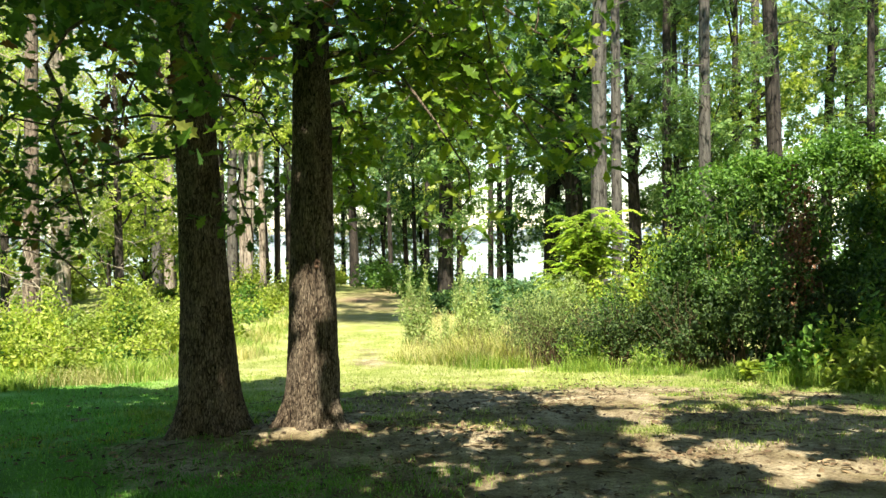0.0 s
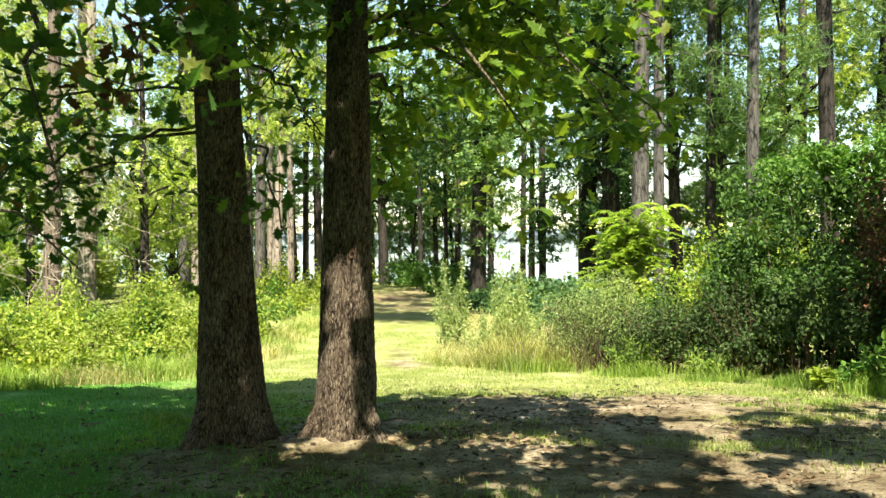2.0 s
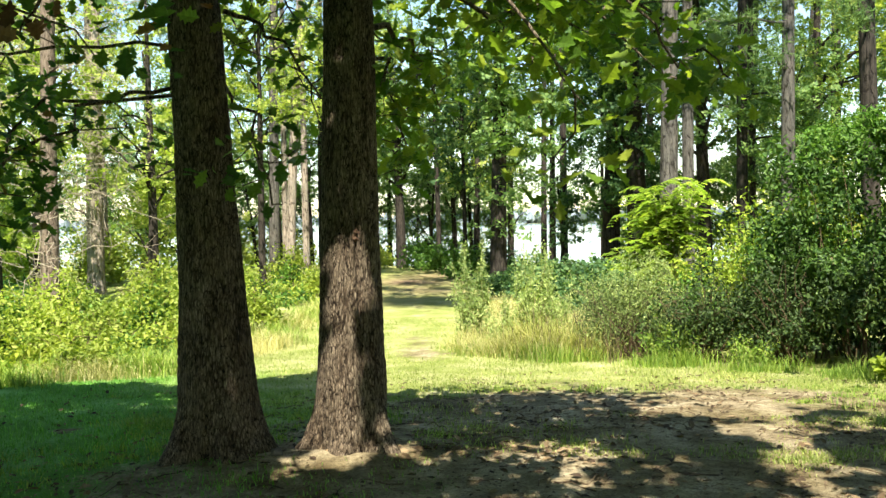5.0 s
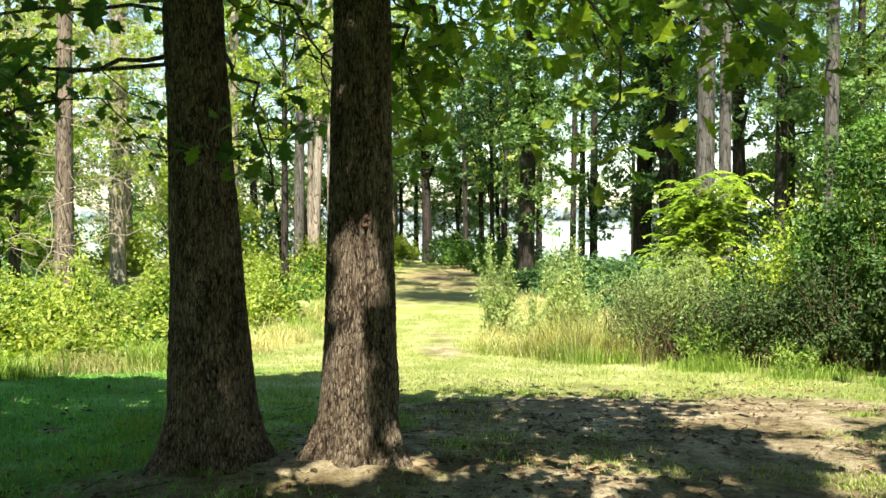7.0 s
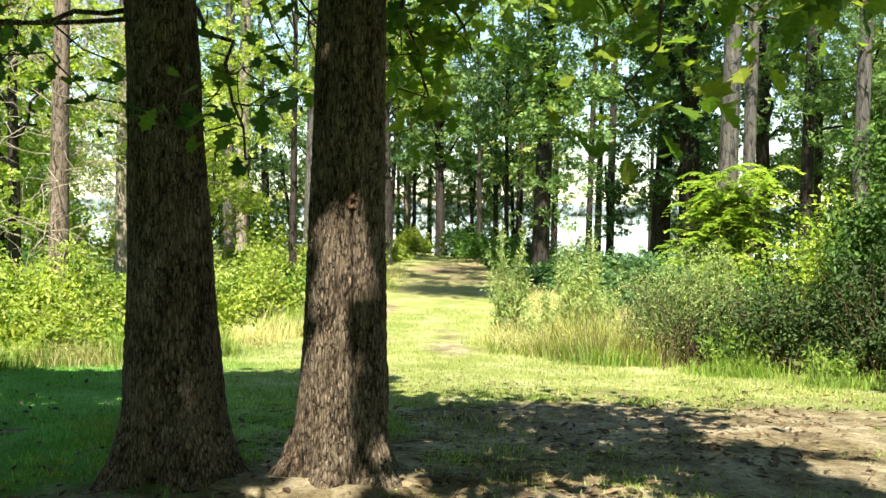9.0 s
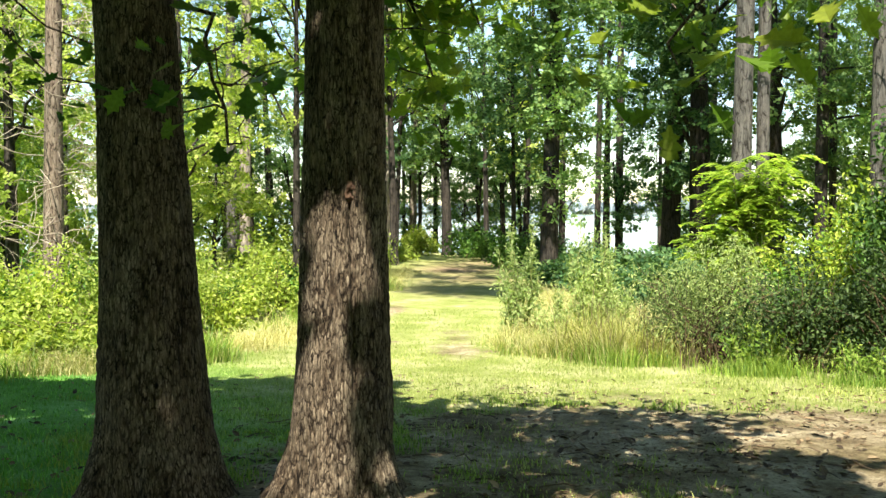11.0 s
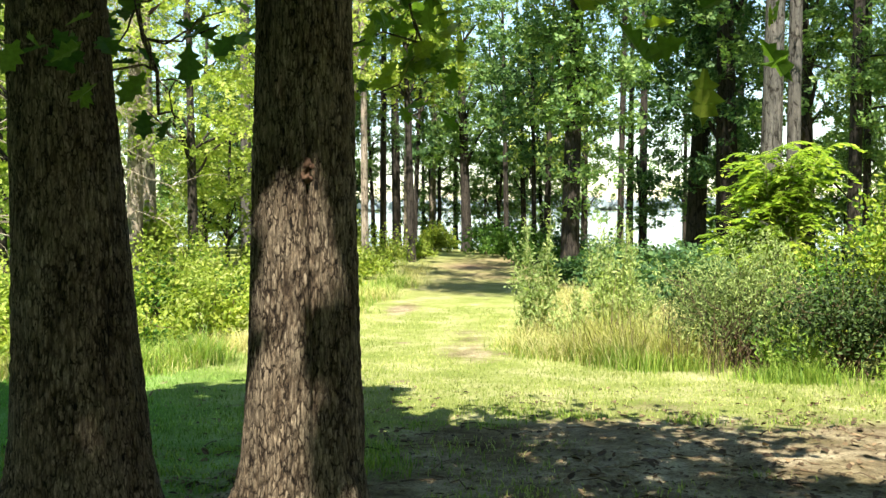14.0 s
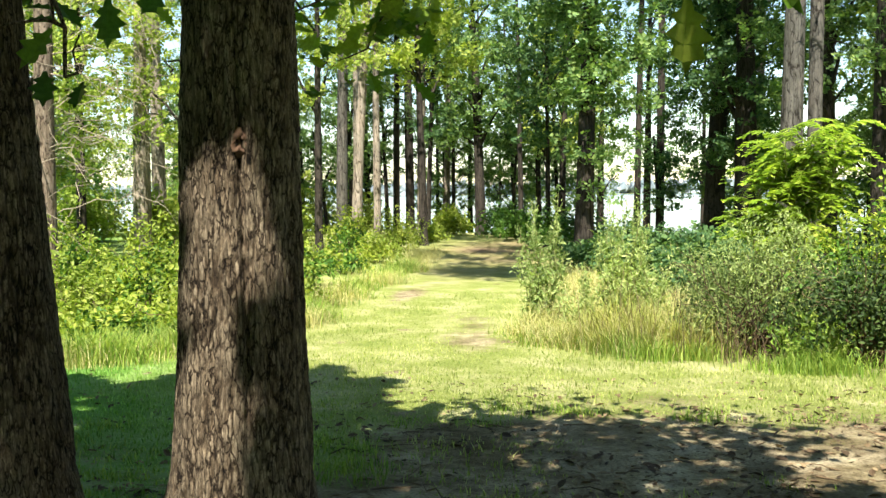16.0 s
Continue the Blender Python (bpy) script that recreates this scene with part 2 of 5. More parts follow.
# haze over the far shore is mixed into this blue-grey
HAZY_WOOD = plain_mat("far woods", (0.16, 0.20, 0.22), (0.26, 0.30, 0.31), 0.05)
SCAR = plain_mat("bark scar", (0.035, 0.02, 0.014), (0.15, 0.085, 0.055), 40)


def ground_mat():
    m, nt, nodes, links, bsdf = material("woodland ground")
    geo = nodes.new("ShaderNodeNewGeometry")
    pos = geo.outputs["Position"]
    soil = nodes.new("ShaderNodeAttribute")
    soil.attribute_name = "soil"
    needles = nodes.new("ShaderNodeAttribute")
    needles.attribute_name = "needles"
    g1, g2 = noise_node(nodes, links, pos, 1.6, 4), noise_node(nodes, links, pos, 38, 5, 0.75)
    gr = ramp(nodes, [(0.3, (0.11, 0.155, 0.025)), (0.52, (0.21, 0.235, 0.065)), (0.7, (0.44, 0.40, 0.22))])
    gm = nodes.new("ShaderNodeMath")
    gm.operation = "MULTIPLY_ADD"
    links.new(g2.outputs["Fac"], gm.inputs[0])
    gm.inputs[1].default_value = 0.5
    gs = nodes.new("ShaderNodeMath")
    gs.operation = "MULTIPLY"
    links.new(g1.outputs["Fac"], gs.inputs[0])
    gs.inputs[1].default_value = 0.55
    links.new(gs.outputs[0], gm.inputs[2])
    links.new(gm.outputs[0], gr.inputs[0])
    s1, s2 = noise_node(nodes, links, pos, 3.2, 5), noise_node(nodes, links, pos, 55, 6, 0.8)
    sr = ramp(nodes, [(0.3, (0.15, 0.115, 0.064)), (0.5, (0.30, 0.247, 0.155)), (0.7, (0.47, 0.405, 0.27))])
    links.new(s1.outputs["Fac"], sr.inputs[0])
    sf = ramp(nodes, [(0.36, (0.36, 0.33, 0.31)), (0.5, (0.95, 0.95, 0.95)), (0.7, (1.2, 1.18, 1.15))])
    links.new(s2.outputs["Fac"], sf.inputs[0])
    sand = mix_col(nodes, links, 1.0, sr.outputs[0], sf.outputs[0], "MULTIPLY")
    s3 = noise_node(nodes, links, pos, 13, 4, 0.7)
    sg = ramp(nodes, [(0.36, (0.66, 0.62, 0.58)), (0.52, (1, 1, 1)), (0.7, (1.2, 1.18, 1.15))])
    links.new(s3.outputs["Fac"], sg.inputs[0])
    sand = mix_col(nodes, links, 1.0, sand, sg.outputs[0], "MULTIPLY")
    s4 = noise_node(nodes, links, pos, 1.1, 5, 0.65)
    sh = ramp(nodes, [(0.4, (0.62, 0.6, 0.5)), (0.56, (1, 1, 1)), (0.68, (1.12, 1.1, 1.08))])
    links.new(s4.outputs["Fac"], sh.inputs[0])
    sand = mix_col(nodes, links, 1.0, sand, sh.outputs[0], "MULTIPLY")
    nr = ramp(nodes, [(0.35, (0.12, 0.07, 0.045)), (0.65, (0.30, 0.20, 0.14))])
    links.new(s2.outputs["Fac"], nr.inputs[0])
    edge = nodes.new("ShaderNodeMath")
    edge.operation = "MULTIPLY_ADD"
    links.new(g2.outputs["Fac"], edge.inputs[0])
    edge.inputs[1].default_value = 0.9
    links.new(soil.outputs["Fac"], edge.inputs[2])
    er = ramp(nodes, [(0.8, (0, 0, 0)), (1.02, (1, 1, 1))])
    links.new(edge.outputs[0], er.inputs[0])
    col = mix_col(nodes, links, er.outputs[0], shade_tint(nodes, links, gr.outputs[0]), sand)
    col = mix_col(nodes, links, needles.outputs["Fac"], col, nr.outputs[0])
    links.new(col, bsdf.inputs["Base Color"])
    bsdf.inputs["Roughness"].default_value = 0.95
    bsdf.inputs["Specular IOR Level"].default_value = 0.1
    bump = nodes.new("ShaderNodeBump")
    bump.inputs["Distance"].default_value, bump.inputs["Strength"].default_value = 0.03, 0.9
    links.new(s2.outputs["Fac"], bump.inputs["Height"])
    links.new(bump.outputs[0], bsdf.inputs["Normal"])
    return m


def water_mat():
    m, nt, nodes, links, bsdf = material("lake water")
    geo = nodes.new("ShaderNodeNewGeometry")
    n = noise_node(nodes, links, geo.outputs["Position"], 1.5, 4)
    bsdf.inputs["Base Color"].default_value = (0.10, 0.14, 0.16, 1)
    bsdf.inputs["Roughness"].default_value = 0.12
    bump = nodes.new("ShaderNodeBump")
    bump.inputs["Distance"].default_value, bump.inputs["Strength"].default_value = 0.05, 0.5
    links.new(n.outputs["Fac"], bump.inputs["Height"])
    links.new(bump.outputs[0], bsdf.inputs["Normal"])
    return m


GROUND, WATER = ground_mat(), water_mat()

# ---- mesh helpers ----
def mesh_from(name, verts, faces, mat, smooth=False):
    """A mesh of equal polygons (an n x 3 or n x 4 array of corners)."""
    verts, faces = np.asarray(verts, np.float32), np.asarray(faces, np.int32)
    k = faces.shape[1]
    me = bpy.data.meshes.new(name)
    me.vertices.add(len(verts))
    me.vertices.foreach_set("co", verts.ravel())
    me.loops.add(faces.size)
    me.loops.foreach_set("vertex_index", faces.ravel())
    me.polygons.add(len(faces))
    me.polygons.foreach_set("loop_start", np.arange(0, faces.size, k, dtype=np.int32))
    me.polygons.foreach_set("use_smooth", np.full(len(faces), smooth))
    me.update(calc_edges=True)
    me.materials.append(mat)
    return me


def put(name, me, parent=None, label="", kind=""):
    ob = new(name, me)
    ob.parent = parent
    return tagged(ob, label=label, kind=kind)


def thing(name, x, y, z, label, category, group="", kind=""):
    e = new(name)
    e.empty_display_size = 0.2
    e.location = (x, y, z)
    return tagged(e, label, category, group, kind)


def joined(pieces):
    """One array of corners and one of faces out of several."""
    vs, fs, n = [], [], 0
    for v, f in pieces:
        vs.append(v)
        fs.append(np.asarray(f) + n)
        n += len(v)
    return np.concatenate(vs), np.concatenate(fs)


def tube(points, radii, sides=7):
    """A tapered tube along points, closed at its ends by its small radius."""
    pts = np.asarray(points, float)
    rad = np.asarray(radii, float)
    tan = np.gradient(pts, axis=0)
    tan /= np.linalg.norm(tan, axis=1)[:, None] + 1e-9
    ref = np.where(np.abs(tan[:, 2:3]) > 0.9, np.array([[1.0, 0, 0]]), np.array([[0, 0, 1.0]]))
    u = np.cross(tan, ref)
    u /= np.linalg.norm(u, axis=1)[:, None] + 1e-9
    w = np.cross(tan, u)
    a = np.linspace(0, 2 * np.pi, sides, endpoint=False)
    ring = np.cos(a)[None, :, None] * u[:, None] + np.sin(a)[None, :, None] * w[:, None]
    v = (pts[:, None] + ring * rad[:, None, None]).reshape(-1, 3)
    i = np.arange(len(pts) - 1)[:, None] * sides
    j = np.arange(sides)[None]
    k = (j + 1) % sides
    return v, np.stack([i + j, i + k, i + sides + k, i + sides + j], -1).reshape(-1, 4)


def bent(a, b, sag, rng, n=7, wob=0.06):
    """Points from a to b on a curve that lifts by sag in the middle and wanders a little."""
    t = np.linspace(0, 1, n)[:, None]
    p = np.asarray(a) * (1 - t) + np.asarray(b) * t
    p[:, 2] += sag * np.sin(np.pi * t[:, 0])
    length = np.linalg.norm(np.asarray(b) - np.asarray(a))
    off = rng.normal(0, wob * length, (n, 3))
    off[0] = 0
    return p + off * np.sin(np.pi * np.clip(t, 0, 0.98))


DIAMOND = (np.array([[0, 0, 0], [-0.4, 0.45, 0.1], [0, 1, 0], [0.4, 0.45, 0.1]]), np.array([[0, 2, 1], [0, 3, 2]]))
LEAF = (np.array([[0, 0, 0], [-0.26, 0.3, 0.08], [-0.2, 0.68, 0.06], [0, 1, -0.06], [0.2, 0.68, 0.06], [0.26, 0.3, 0.08]]), np.array([[0, 3, 2, 1], [0, 5, 4, 3]]))
NARROW = (np.array([[0, 0, 0], [-0.15, 0.4, 0.03], [0, 1, -0.05], [0.15, 0.4, 0.03]]), np.array([[0, 2, 1], [0, 3, 2]]))
LOBES = [(0.05, 0.0), (0.10, 0.18), (0.27, 0.27), (0.17, 0.37), (0.38, 0.55), (0.21, 0.63), (0.27, 0.82), (0.10, 0.86), (0.0, 1.06)]


def lobed():
    """An oak leaf with deep lobes, folded a little along its rib."""
    left = [(-x, y, 0.22 * x) for x, y in LOBES]
    right = [(x, y, 0.22 * x) for x, y in LOBES[:-1]]
    rib = [(0, y, -0.10 * y * y) for _, y in LOBES[:-1]]
    v = left + right + rib
    nl, nr = len(left), len(right)
    f = []
    for i in range(nr):
        r0 = nl + nr + i
        if i + 1 < nr:
            f += [(r0, r0 + 1, i), (r0 + 1, i + 1, i), (nl + i, r0 + 1, r0), (nl + i, nl + i + 1, r0 + 1)]
        else:
            f += [(r0, nl - 1, i), (nl + i, nl - 1, r0)]
    return np.array(v, float), np.array(f)


OAKLEAF = lobed()


def tuft():
    """A spray of long needles round a twig's end."""
    rng = np.random.default_rng(3)
    v, f = [], []
    for i in range(16):
        d = rng.normal(0, 1, 3) + np.array([0, 0.7, 0])
        d /= np.linalg.norm(d)
        s = np.cross(d, rng.normal(0, 1, 3))
        s *= 0.042 / np.linalg.norm(s)
        n = len(v)
        v += [-s, s, d * rng.uniform(0.7, 1.1)]
        f.append((n, n + 1, n + 2))
    return np.array(v), np.array(f)


TUFT = tuft()


def sprig():
    """A twig's end with five small leaves spread to its sides."""
    v, f = [], []
    for k, (ang, along) in enumerate(((0.0, 0.55), (0.95, 0.35), (-0.9, 0.4), (1.5, 0.05), (-1.45, 0.1))):
        n = len(v)
        for x, y, z in DIAMOND[0]:
            x, y, z = x * 0.5, y * 0.5, z * 0.5 + 0.06 * math.sin(k * 2.1)
            v.append((x * math.cos(ang) + y * math.sin(ang), along - x * math.sin(ang) + y * math.cos(ang), z - 0.1 * along))
        f += [(n, n + 2, n + 1), (n, n + 3, n + 2)]
    return np.array(v), np.array(f)


SPRIG = sprig()


def scatter(points, size, rng, shape, lean=0.7, droop=0.0):
    """Corners and faces of leaves at points, each turned by chance; lean: spread from lying flat, in radians."""
    tv, tf = shape
    n = len(points)
    size = np.broadcast_to(size, (n,)) * rng.uniform(0.7, 1.25, n)
    yaw, pit, rol = rng.uniform(0, 2 * np.pi, n), rng.normal(-droop, lean, n), rng.normal(0, lean, n)
    c, s = np.cos(yaw), np.sin(yaw)
    z0 = np.zeros(n)
    rz = np.stack([np.stack([c, -s, z0], 1), np.stack([s, c, z0], 1), np.stack([z0, z0, z0 + 1], 1)], 1)
    c, s = np.cos(pit), np.sin(pit)
    rx = np.stack([np.stack([z0 + 1, z0, z0], 1), np.stack([z0, c, -s], 1), np.stack([z0, s, c], 1)], 1)
    c, s = np.cos(rol), np.sin(rol)
    ry = np.stack([np.stack([c, z0, s], 1), np.stack([z0, z0 + 1, z0], 1), np.stack([-s, z0, c], 1)], 1)
    m = rz @ rx @ ry
    v = np.einsum("nij,kj->nki", m, tv) * size[:, None, None] + np.asarray(points)[:, None]
    f = tf[None] + (np.arange(n) * len(tv))[:, None, None]
    return v.reshape(-1, 3), f.reshape(-1, tf.shape[1])


# ---- lie of the land ----
GY = [-3000, -2, 4.5, 7.0, 9.2, 11, 13.3, 15.6, 20, 30, 42, 47, 54, 70, 800, 900, 1100, 6000]
GZ = [0.14, 0.08, -0.04, -0.07, -0.2, -0.33, -0.47, -0.54, -0.58, -0.6, -0.58, -1.1, -3.0, -4.2, -4.5, -2.4, -1.0, 0.0]


def wave(x, y):
    return (np.sin(1.3 * x + 0.4 * y) * np.cos(0.9 * y - 0.3 * x) + 0.6 * np.sin(3.1 * x - 1.7 * y + 1) * np.cos(2.3 * y + 0.8 * x) + 0.35 * np.sin(6.7 * x + 5.1 * y) * np.cos(7.3 * y - 4.2 * x)) / 1.95


def gz(x, y):
    x, y = np.asarray(x, float), np.asarray(y, float)
    z = np.interp(y, GY, GZ) + 0.018 * wave(x, y)
    z = z + 0.05 * np.exp(-((x + 1.06) ** 2 + (y - 7.2) ** 2) / 0.45) + 0.03 * np.exp(-((x + 2.0) ** 2 + (y - 7.17) ** 2) / 0.6)
    bank = np.clip((-x - 3.6 - 0.0 * y) / 3, 0, 1) * np.clip((y - 10) / 5, 0, 1) * np.clip((60 - y) / 15, 0, 1)
    return z + 0.15 * bank


def gzf(x, y):
    return float(gz(x, y))


def blob(x, y, cx, cy, rx, ry):
    return np.clip(1.25 - np.sqrt(((x - cx) / rx) ** 2 + ((y - cy) / ry) ** 2), 0, 1)


def soil_at(x, y):
    """How bare the ground is: worn sand under the oaks and along the path's edges."""
    s = np.maximum(blob(x, y, 1.3, 7.2, 4.4, 4.2), blob(x, y, -1.3, 6.6, 1.7, 1.6))
    s = np.maximum(s, blob(x, y, 0.5, 3.0, 5.0, 3.5) * 0.9)
    s = np.maximum(s, blob(x, y, 0.8, 8.9, 3.0, 2.1))
    s = np.maximum(s, 0.62 * blob(x, y, -1.2, 15.2, 0.7, 2.5))
    s = np.maximum(s, 0.6 * blob(x, y, -2.7, 19.5, 0.5, 3.5))
    s = np.maximum(s, 0.6 * blob(x, y, 2.6, 9.9, 1.8, 0.7))
    s = np.maximum(s, 1.3 * np.clip(wave(x * 2.3 + 1, y * 3.1) + 0.5 * wave(x * 7.1, y * 8.3) - 0.42, 0, 0.5) * ((y > 8) & (y < 22)))
    return np.clip(s * 0.85 + 0.24 * wave(x * 1.7, y * 2.2) * (s > 0.02), 0, 1)


def needles_at(x, y):
    n = np.maximum(blob(x, y, -2.1, 31, 2.0, 8.5), 0.6 * blob(x, y, -2.0, 26, 1.6, 2.5))
    return np.clip(n * 1.1 * (0.62 + 0.5 * wave(x * 0.5, y * 1.3)), 0, 1)


def axis(stops):
    return np.concatenate([np.arange(a, b, s) for a, b, s in stops])


gx = np.concatenate([axis([(-3000, -400, 400), (-400, -60, 40), (-60, -12, 3), (-12, -7, 0.35), (-7, 7, 0.075), (7, 12, 0.35), (12, 60, 3), (60, 400, 40), (400, 3001, 400)])])
gy = np.concatenate([axis([(-3000, -400, 400), (-400, -40, 40), (-40, -4, 2), (-4, 3, 0.3), (3, 14, 0.075), (14, 24, 0.12), (24, 48, 0.4), (48, 80, 2), (80, 600, 40), (600, 1400, 50), (1400, 6001, 400)])])
X, Y = np.meshgrid(gx, gy)
Z = gz(X, Y)
near = soil_at(X, Y)
Z += 0.008 * near * wave(X * 6, Y * 7)
cols = len(gx)
i = np.arange(len(gy) - 1)[:, None] * cols + np.arange(cols - 1)[None]
me = mesh_from("ground", np.stack([X, Y, Z], -1).reshape(-1, 3), np.stack([i, i + 1, i + cols + 1, i + cols], -1).reshape(-1, 4), GROUND, True)
for nm, field in (("soil", near), ("needles", needles_at(X, Y))):
    me.attributes.new(nm, "FLOAT", "POINT").data.foreach_set("value", field.astype(np.float32).ravel())
tagged(new("ground", me), "mown grass and bare sandy soil under the oaks", "ground", kind="structure")
me = mesh_from("water", [[-3000, 50, -2.6], [3000, 50, -2.6], [3000, 1000, -2.6], [-3000, 1000, -2.6]], [[0, 1, 2, 3]], WATER)
tagged(new("water", me), "pale calm lake water behind the trees", "lake", kind="structure")
rng = np.random.default_rng(5)
p = np.stack([rng.uniform(-700, 700, 9000), rng.uniform(900, 960, 9000), rng.uniform(-2, 2, 9000)], 1)
p[:, 2] += gz(p[:, 0], p[:, 1])
me = mesh_from("far_woods", *scatter(p, 13.0, rng, DIAMOND, 0.9), HAZY_WOOD)
tagged(new("far_woods", me), "hazy wooded far shore beyond the lake", "far woods", kind="stuff")

# ---- trunks ----
def trunk(name, parent, profile, seed, bark, sides, step, top, rough=0.010, lobes=0.12, bend=(0, 0), groove=None, label=""):
    """A round stem about its thing's own axis. profile: (height, radius) pairs; bend: metres it leans by at the top."""
    rng = np.random.default_rng(seed)
    hs, rs = zip(*profile)
    z = np.concatenate([np.arange(hs[0], min(top, hs[-1]), step), np.arange(top, hs[-1], 0.35)]) if hs[-1] > top else np.arange(hs[0], hs[-1], step)
    a = np.linspace(0, 2 * np.pi, sides, endpoint=False)
    A, H = np.meshgrid(a, z)
    R = np.interp(H, hs, rs)
    flare = np.clip((0.5 - H) / 0.55, 0, 1) ** 1.8
    ph = rng.uniform(0, 6, 3)
    R = R * (1 + lobes * flare * (np.sin(5 * A + ph[0]) + 0.7 * np.sin(3 * A + ph[1])) + 0.02 * np.sin(2 * A + ph[2] + H))
    if rough:
        flat_a, flat_h, flat_r = A.ravel(), H.ravel(), R.ravel()
        d = np.empty(len(flat_a))
        gap_ = np.zeros(len(flat_a))
        for k in range(len(d)):
            c, s = math.cos(flat_a[k]) * 0.19, math.sin(flat_a[k]) * 0.19
            w = noise.noise(Vector((c * 11, s * 11, flat_h[k] * 5 + seed))) * 0.9
            near_cells = noise.voronoi(Vector((c * 62 + w, s * 62 - w, flat_h[k] * 13 + w + seed)))[0]
            edge = near_cells[1] - near_cells[0]
            some = 0.5 + 0.9 * noise.noise(Vector((c * 14 + 5, s * 14, flat_h[k] * 5 + seed)))
            gap_[k] = max(0.0, 1 - edge / 0.34) * min(1.0, max(0.05, some + 0.2))
            d[k] = 1.0 - 1.1 * gap_[k] + 1.1 * noise.noise(Vector((c * 38, s * 38, flat_h[k] * 2.2 + seed))) + 0.3 * noise.noise(Vector((c * 60, s * 60, flat_h[k] * 22)))
        R = R + rough * (d.reshape(A.shape) - 0.7)
    if groove:
        ga, g0, g1, deep = groove
        da = (A - ga - 0.12 * np.sin(H * 2.2) + np.pi) % (2 * np.pi) - np.pi
        R = R - deep * np.exp(-(da / 0.055) ** 2) * np.clip((H - g0) / 0.3, 0, 1) * np.clip((g1 - H) / 0.2, 0, 1)
    f = (np.clip(H, 0, None) / max(hs[-1], 1)) ** 1.3
    V = np.stack([R * np.cos(A) + bend[0] * f, R * np.sin(A) + bend[1] * f, H], -1)
    rows, n = len(z), sides
    i = np.arange(rows - 1)[:, None] * n
    j = np.arange(n)[None]
    k = (j + 1) % n
    me = mesh_from(name, V.reshape(-1, 3), np.stack([i + j, i + k, i + n + k, i + n + j], -1).reshape(-1, 4), bark, True)
    if rough:
        me.attributes.new("crack", "FLOAT", "POINT").data.foreach_set("value", gap_.astype(np.float32))
    return put(name, me, parent, label)


def limb(parent, a, b, r0, r1, sag, rng, bark, name="limb", sides=8, n=9, wob=0.04):
    pts = bent(a, b, sag, rng, n, wob)
    v, f = tube(pts, np.linspace(r0, r1, n), sides)
    put(name, mesh_from(name, v, f, bark, True), parent)
    return pts

# ---- the two oaks ----


def gap(P):
    """Openings in the crown towards the sun, above the lit parts of the stems."""
    keep = np.ones(len(P), bool)
    d = np.array(TO_SUN)
    for (x, y, z), r in (((-1.17, 6.93, 0.05), 0.40), ((-1.12, 7.0, 0.5), 0.33), ((-1.07, 7.02, 0.9), 0.25), ((-1.04, 7.02, 1.1), 0.18), ((-1.0, 7.03, 1.3), 0.14), ((-1.80, 6.95, 0.42), 0.08), ((-0.3, 7.2, 0.0), 0.22)):
        q = P - np.array([x, y, z])
        along = q @ d
        off = np.linalg.norm(q - along[:, None] * d, axis=1)
        keep &= ~((off < r * (1 + 0.3 * np.sin(along * 3))) & (along > 0.3))
    return keep


def clumps(rng, n, centre, radii, per, spread):
    """Leaf points in n clumps inside an ellipsoid."""
    c = rng.normal(0, 1, (n, 3))
    c *= (rng.uniform(0, 1, n) ** (1 / 3) / np.linalg.norm(c, axis=1))[:, None]
    c = c * np.array(radii) + np.array(centre)
    p = np.repeat(c, per, 0) + rng.normal(0, spread, (n * per, 3)) * np.array([1, 1, 0.42])
    return p, c


def bough(tree, base, tip, r0, sag, seed, leaves, spread, size, mat, name="bough"):
    """A bough with side twigs and lobed leaves along its outer part; places are relative to the oak's foot."""
    rng = np.random.default_rng(seed)
    pts = bent(base, tip, sag, rng, 10, 0.03)
    pieces = [tube(pts, np.linspace(r0, 0.006, 10), 7)]
    ends = [pts[k] for k in range(4, 10)]
    for k in range(9):
        s = pts[rng.integers(3, 10)]
        e = s + rng.normal(0, 1, 3) * np.array([spread, spread, spread * 0.6]) * 1.3
        tw = bent(s, e, -0.03, rng, 5, 0.06)
        if not gap(tw + np.array(tree.location)).all():
            continue
        pieces.append(tube(tw, np.linspace(r0 * 0.35, 0.003, 5), 5))
        ends += [tw[2], tw[3], tw[4]]
    v, f = joined(pieces)
    b = put(name, mesh_from(name, v, f, OAK_BARK, True), tree)
    ends = np.array(ends)
    P = ends[rng.integers(0, len(ends), leaves)] + np.clip(rng.normal(0, 1, (leaves, 3)), -1.7, 1.7) * spread * np.array([0.44, 0.44, 0.32])
    W = P + np.array(tree.location)
    keep = gap(W) & (np.hypot(W[:, 0] + 0.2, 0.0 * W[:, 0]) > np.where((W[:, 1] < 4.9) & (W[:, 2] < 2.3), 0.75, 0))
    P = P[keep & ~((W[:, 1] < 4.9) & (W[:, 2] < 1.9))]
    v, f = scatter(P, size, rng, OAKLEAF, 0.55, 0.35)
    put("foliage", mesh_from("foliage", v, f, mat), b, kind="stuff")


def oak(x, y, profile, seed, label, groove, bend):
    t = thing("oak_tree", x, y, gzf(x, y) - 0.03, label, "tree", "pair of oaks")
    trunk("trunk", t, profile, seed, OAK_BARK, 230, 0.011, 3.1, 0.008, 0.28, bend, groove)
    return t


